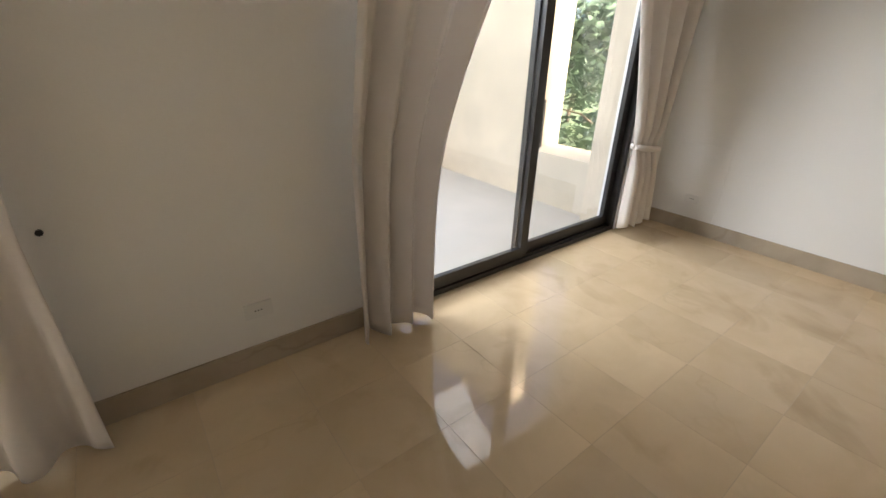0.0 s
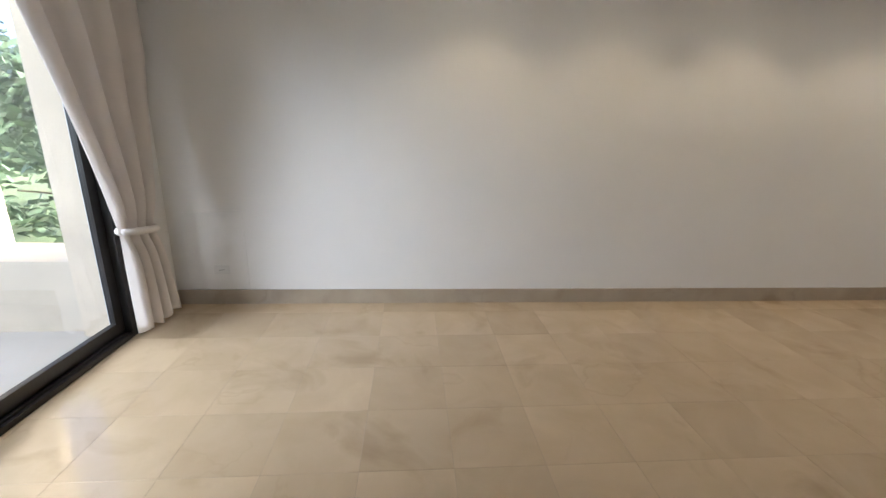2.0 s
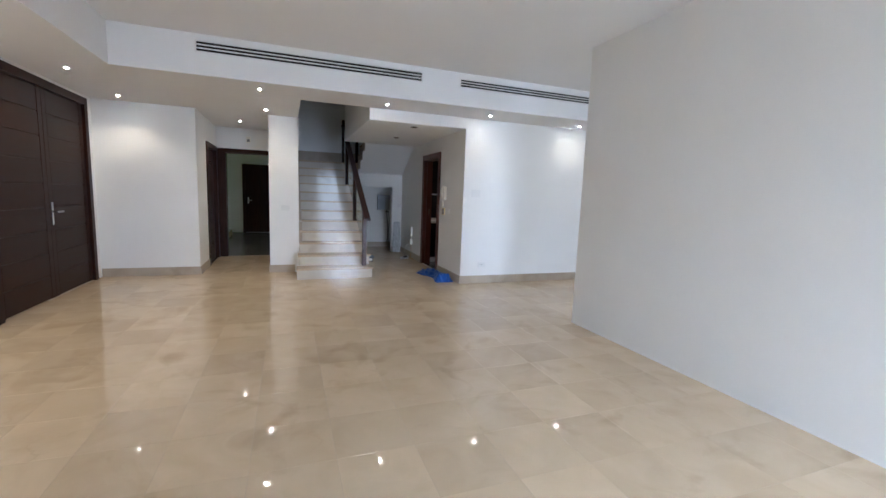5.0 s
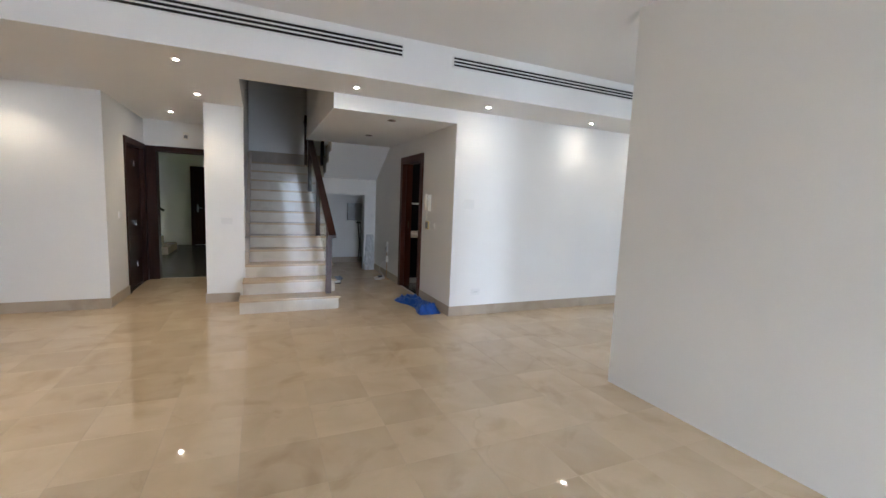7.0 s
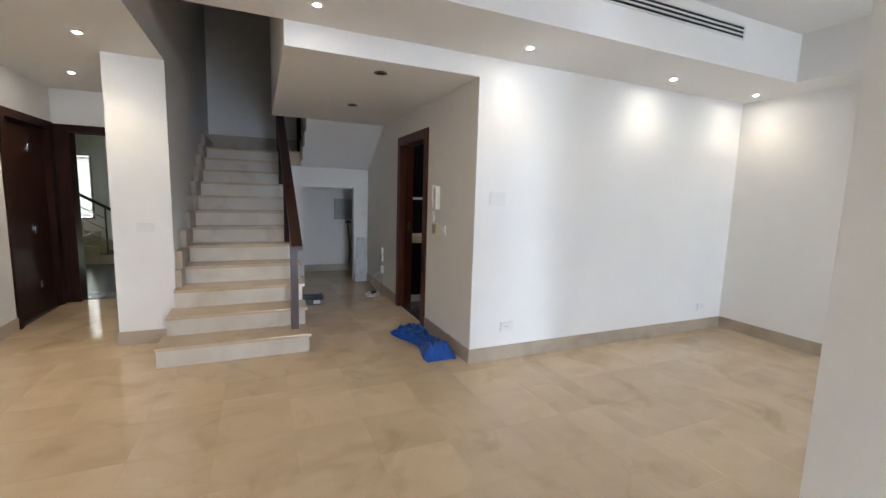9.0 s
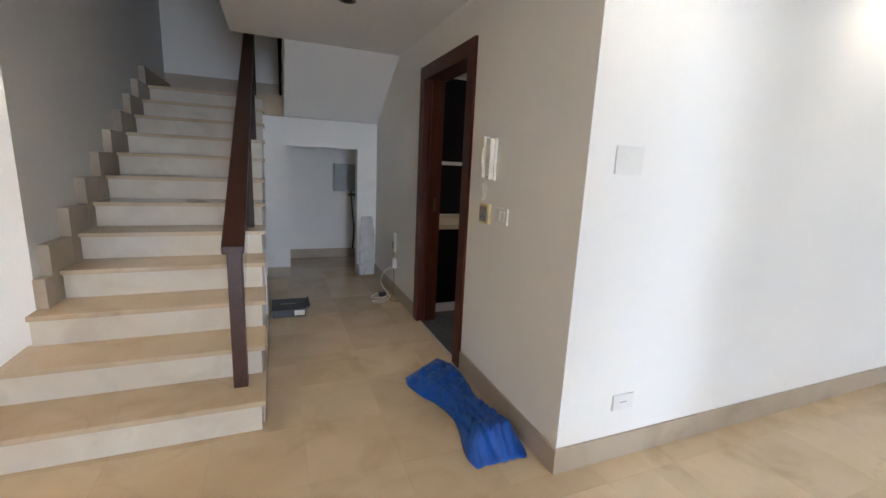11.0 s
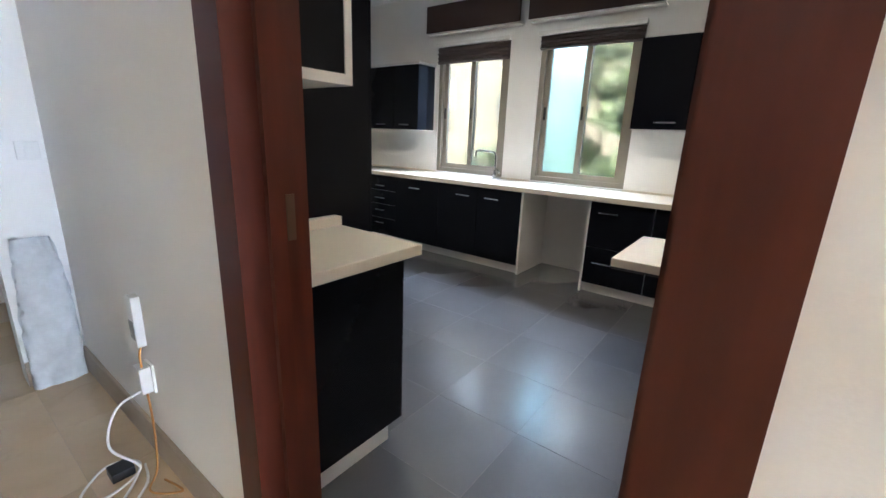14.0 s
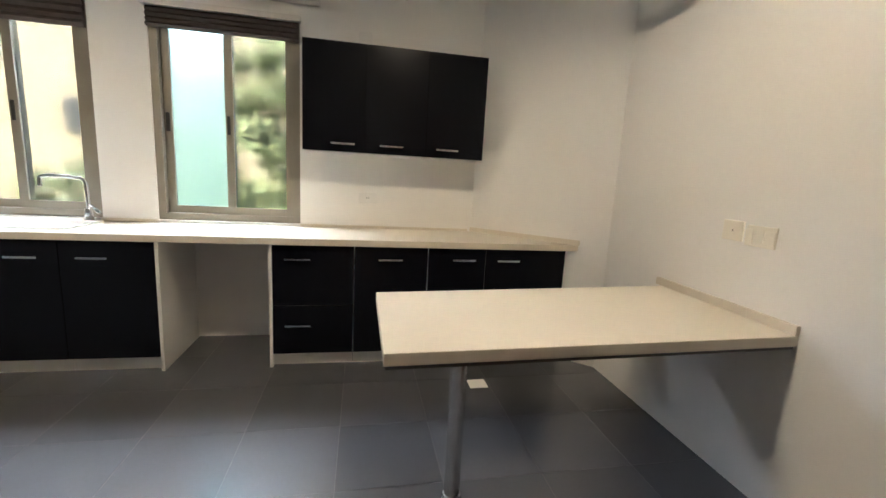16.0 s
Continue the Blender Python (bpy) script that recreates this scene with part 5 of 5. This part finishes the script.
def kitchen_window(name, ya, yb, label, first_tint, blind_drop):
    w = thing(name, (KX + 0.08, (ya + yb) / 2, WZ[0]), label, "window", kind="structure")
    z0, z1 = WZ
    x0, x1 = KX + 0.01, KX + 0.09
    part("frame", boxes((x0, x1, ya, ya + 0.045, z0, z1), (x0, x1, yb - 0.045, yb, z0, z1), (x0, x1, ya + 0.045, yb - 0.045, z0, z0 + 0.045), (x0, x1, ya + 0.045, yb - 0.045, z1 - 0.045, z1)), M_ALU, w)
    mid = (ya + yb) / 2
    for a, b, xs, gl in ((ya + 0.045, mid + 0.025, x0 + 0.012, M_KGLASS), (mid - 0.025, yb - 0.045, x0 + 0.045, first_tint)):
        s = part("sash", boxes((xs, xs + 0.03, a, a + 0.05, z0 + 0.045, z1 - 0.045), (xs, xs + 0.03, b - 0.05, b, z0 + 0.045, z1 - 0.045), (xs, xs + 0.03, a + 0.05, b - 0.05, z0 + 0.045, z0 + 0.095), (xs, xs + 0.03, a + 0.05, b - 0.05, z1 - 0.095, z1 - 0.045)), M_ALU, w)
        g = part("pane", box_bm(xs + 0.012, xs + 0.017, a + 0.045, b - 0.045, z0 + 0.09, z1 - 0.09), gl, s)
        g.visible_shadow = False
        part("latch", box_bm(xs - 0.008, xs, (b - 0.035 if b > mid + 0.1 else b - 0.03), b - 0.012, 1.42, 1.54, 0.002), M_ALU_DARK, s)
    part("sill", box_bm(KX - 0.02, KX + 0.22, ya, yb, z0 - 0.018, z0, 0.003), M_WHITEBOARD, w, "white sill")
    b = thing("roller_blind", (KX - 0.02, mid, 1.98), "dark brown roman blind folded under its white rail", "window blind", "kitchen blinds")
    part("rail", box_bm(KX - 0.05, KX - 0.002, ya - 0.01, yb + 0.02, 2.165, 2.20, 0.003), M_WHITEBOARD, b, "white head rail")
    n = 4
    for k in range(n):
        zt = 2.165 - blind_drop * k / n
        part("fold", prism_bm([(KX - 0.012, zt), (KX - 0.030 - 0.006 * (k % 2), zt - blind_drop / n * 0.55), (KX - 0.018, zt - blind_drop / n), (KX - 0.004, zt - blind_drop / n), (KX - 0.004, zt)], "y", ya + 0.005, yb - 0.0), M_BLIND2, b)
    p = thing("pelmet", (KX - 0.05, mid, 2.30), "dark brown fabric pelmet box above the window", "pelmet", "kitchen pelmets")
    part("front", box_bm(KX - 0.11, KX - 0.09, ya - 0.13, yb + 0.11, 2.30, 2.56, 0.003), M_BLIND, p)
    part("shelf", box_bm(KX - 0.09, KX, ya - 0.13, yb + 0.11, 2.285, 2.30, 0.002), M_WHITEBOARD, p, "white underside board")


kitchen_window("window_kitchen", W1[0], W1[1], "grey-bronze aluminium sliding kitchen window over the sink", M_KGLASS, 0.17)
kitchen_window("window_kitchen", W2[0], W2[1], "grey-bronze aluminium kitchen window, one sash with bluish glass", M_FROST, 0.12)


def breakfast_table():
    t = thing("breakfast_bar", (1.79, 0.85, 0), "cream wall-mounted breakfast table on one steel leg", "table")
    part("tabletop", prism_bm([(1.505, 1.595), (1.555, 0.092), (2.26, 0.092), (2.13, 1.595)], "z", 0.682, 0.722, 0.004), M_TOP, t)
    part("edge_trim", prism_bm([(1.510, 1.590), (1.560, 0.10), (2.255, 0.10), (2.125, 1.590)], "z", 0.670, 0.682), M_BLACK_PLAIN, t, "dark underside edge")
    part("upstand", box_bm(1.555, 2.30, 0.092, 0.11, 0.722, 0.76, 0.003), M_TOP, t)
    lg = part("leg", cyl_bm((1.775, 1.30, 0.02), (1.775, 1.30, 0.67), 0.030, seg=24), M_CHROME, t, "brushed steel leg", smooth=False)
    part("foot", cyl_bm((1.775, 1.30, 0.0), (1.775, 1.30, 0.02), 0.042, 0.034, 24), M_CHROME, lg)
    part("bracket", box_bm(1.70, 1.74, 0.092, 0.35, 0.63, 0.670, 0.003), M_WHITEBOARD, t)


breakfast_table()


def side_counter():
    c = thing("counter_cabinet", (0.42, 2.33, 0), "black laminate counter cabinet with a cream top", "kitchen cabinet")
    part("carcass", box_bm(0.165, 0.668, 2.118, 2.56, 0.10, 0.805, 0.002), M_BLACK, c)
    part("plinth", box_bm(0.165, 0.62, 2.15, 2.55, 0.0, 0.10), M_WHITEBOARD, c, "white plinth")
    part("top", box_bm(0.162, 0.70, 2.058, 2.56, 0.806, 0.846, 0.004), M_TOP, c, "cream worktop")
    part("upstand", box_bm(0.162, 0.70, 2.512, 2.56, 0.846, 0.885, 0.003), M_TOP, c)
    u = thing("wall_cabinet", (0.3, 2.37, 1.37), "black wall cabinet with white edge trim", "kitchen cabinet", "kitchen wall cabinets")
    part("carcass", box_bm(0.145, 0.44, 2.175, 2.56, 1.40, 2.10, 0.002), M_BLACK, u)
    part("trim", boxes((0.145, 0.465, 2.155, 2.56, 1.37, 1.40), (0.44, 0.465, 2.155, 2.18, 1.40, 2.10), (0.145, 0.465, 2.155, 2.56, 2.10, 2.12)), M_WHITEBOARD, u, "white edge trim")
    part("door", box_bm(0.165, 0.438, 2.158, 2.175, 1.402, 2.098, 0.002), M_BLACK, u)
    t = thing("tall_cabinet", (0.54, 3.1, 0), "tall black laminate larder cabinet", "kitchen cabinet")
    part("body", box_bm(0.142, 0.918, 2.575, 3.75, 0.08, 2.08, 0.002), M_BLACK, t)
    part("plinth", box_bm(0.142, 0.87, 2.60, 3.75, 0.0, 0.08), M_BLACK_PLAIN, t)
    for a, b in ((2.577, 3.16), (3.163, 3.748)):
        d = part("door", box_bm(0.918, 0.936, a, b, 0.085, 2.075, 0.002), M_BLACK, t)
        part("handle", box_bm(0.936, 0.962, b - 0.05 if a < 3 else a + 0.04, (b - 0.05 if a < 3 else a + 0.04) + 0.01, 1.0, 1.25, 0.002), M_CHROME, d)


side_counter()
plate("light_switch", (1.90, KY0, 1.065), "y+", 0.10, 0.085, "ivory socket plate above the table", "power socket", holes=1, material=M_CREAMPL)
plate("light_switch", (1.77, KY0, 1.055), "y+", 0.13, 0.085, "ivory triple switch plate above the table", "light switch", rockers=3, material=M_CREAMPL)
plate("power_socket", (KX, 1.62, 1.04), "x-", 0.13, 0.075, "white power socket above the worktop", "power socket", holes=2)
plate("cable_outlet", (KX, 1.66, 2.13), "x-", 0.09, 0.06, "white cable outlet above the wall cabinet", "wall plate")
lone("paper_sheet", box_bm(2.59, 2.69, 0.90, 1.01, 0.001, 0.004, 0.001), M_PAPER, "small white paper card on the kitchen floor", "paper")
hb = thing("high_cabinet", (2.3, 0.2, 2.09), "dark brown box unit high on the kitchen wall", "cabinet")
part("body", box_bm(2.10, 2.56, KY0, 0.36, 2.25, 2.56, 0.004), M_BLIND, hb)
part("front", box_bm(2.10, 2.56, 0.36, 0.372, 2.24, 2.56, 0.002), M_BLIND, hb)
kitchen_data = bpy.data.lights.new("kitchen_beam", "SPOT")
kitchen_data.energy, kitchen_data.color = KITCHEN_POWER, SPOT_COLOR
kitchen_data.spot_size, kitchen_data.spot_blend, kitchen_data.shadow_soft_size = radians(165), 0.6, 0.06
for x, y in ((1.5, 1.3), (1.7, 3.4)):
    k = copy_thing(first, pose(x, y, KC))
    lamp = new("kitchen_beam", kitchen_data)
    lamp.matrix_world = look((x, y, KC - 0.02), (x, y, 0))


lone("access_panel", box_bm(WX, WX + 0.006, -8.40, -7.93, 0.135, 0.77, 0.0015), M_WALL, "white painted access panel flush in the living room wall", "wall panel")


# ---------------------------------------------------------------- floor tiles, last
def tile_floor(parent, material, rest_material, rects, ox, oy, px, py, near, name="tile", gap=0.0016):
    """Square slabs on a bed; those within the near rectangle are pieces of their own, the rest one sheet of pieces."""
    meshes = {}
    rest_v, rest_f = [], []
    count = 0

    def corners(x0, x1, y0, y1):
        e = 0.00025
        return [(x0, y0, -0.006), (x1, y0, -0.006), (x1, y1, -0.006), (x0, y1, -0.006), (x0, y0, -e), (x1, y0, -e), (x1, y1, -e), (x0, y1, -e), (x0 + e, y0 + e, 0), (x1 - e, y0 + e, 0), (x1 - e, y1 - e, 0), (x0 + e, y1 - e, 0)]
    faces = [(0, 1, 5, 4), (1, 2, 6, 5), (2, 3, 7, 6), (3, 0, 4, 7), (4, 5, 9, 8), (5, 6, 10, 9), (6, 7, 11, 10), (7, 4, 8, 11), (8, 9, 10, 11)]
    for rx0, rx1, ry0, ry1 in rects:
        for i in range(math.floor((rx0 - ox) / px), math.ceil((rx1 - ox) / px)):
            for j in range(math.floor((ry0 - oy) / py), math.ceil((ry1 - oy) / py)):
                x0, x1 = max(rx0, ox + i * px + gap / 2), min(rx1, ox + (i + 1) * px - gap / 2)
                y0, y1 = max(ry0, oy + j * py + gap / 2), min(ry1, oy + (j + 1) * py - gap / 2)
                if x1 - x0 < 0.01 or y1 - y0 < 0.01:
                    continue
                cx, cy = (x0 + x1) / 2, (y0 + y1) / 2
                inside = near[0] < cx < near[1] and near[2] < cy < near[3]
                if inside and count < 300:
                    key = (round(x1 - x0, 3), round(y1 - y0, 3))
                    if key not in meshes:
                        me = bpy.data.meshes.new(name)
                        hx, hy = key[0] / 2, key[1] / 2
                        me.from_pydata(corners(-hx, hx, -hy, hy), [], faces)
                        me.materials.append(material)
                        meshes[key] = me
                    ob = new(name, meshes[key])
                    ob.location = (cx, cy, 0.0)
                    ob.parent = parent
                    count += 1
                else:
                    b = len(rest_v)
                    rest_v += corners(x0, x1, y0, y1)
                    rest_f += [tuple(b + q for q in f) for f in faces]
    if rest_v:
        me = bpy.data.meshes.new(name + "_field")
        me.from_pydata(rest_v, [], rest_f)
        me.materials.append(rest_material)
        ob = new(name + "_field", me)
        ob.parent = parent
        tagged(ob, kind="stuff")


tile_floor(floor_base, M_MARBLE, M_MARBLE_J, [(WX, GX, WY - 0.015, 0.0), (GX, 3.3, WY - 0.015, 0.0), (-5.092, 0.0, 0.0, 1.427), (-3.815, -2.803, 1.427, 3.36), (-1.24, 0.0, 1.427, 3.704), (-1.25, 0.0, 3.704, 4.72)], -4.785, -6.822, 0.415, 0.418, (-5.4, 0.0, -8.4, -1.9))
tile_floor(floor_kitchen, M_KTILE, M_KTILE_R, [(0.024, KX, 0.09, KY1)], 1.43, 1.745, 0.43, 0.43, (0.1, 3.5, 0.0, 5.0), gap=0.0022)
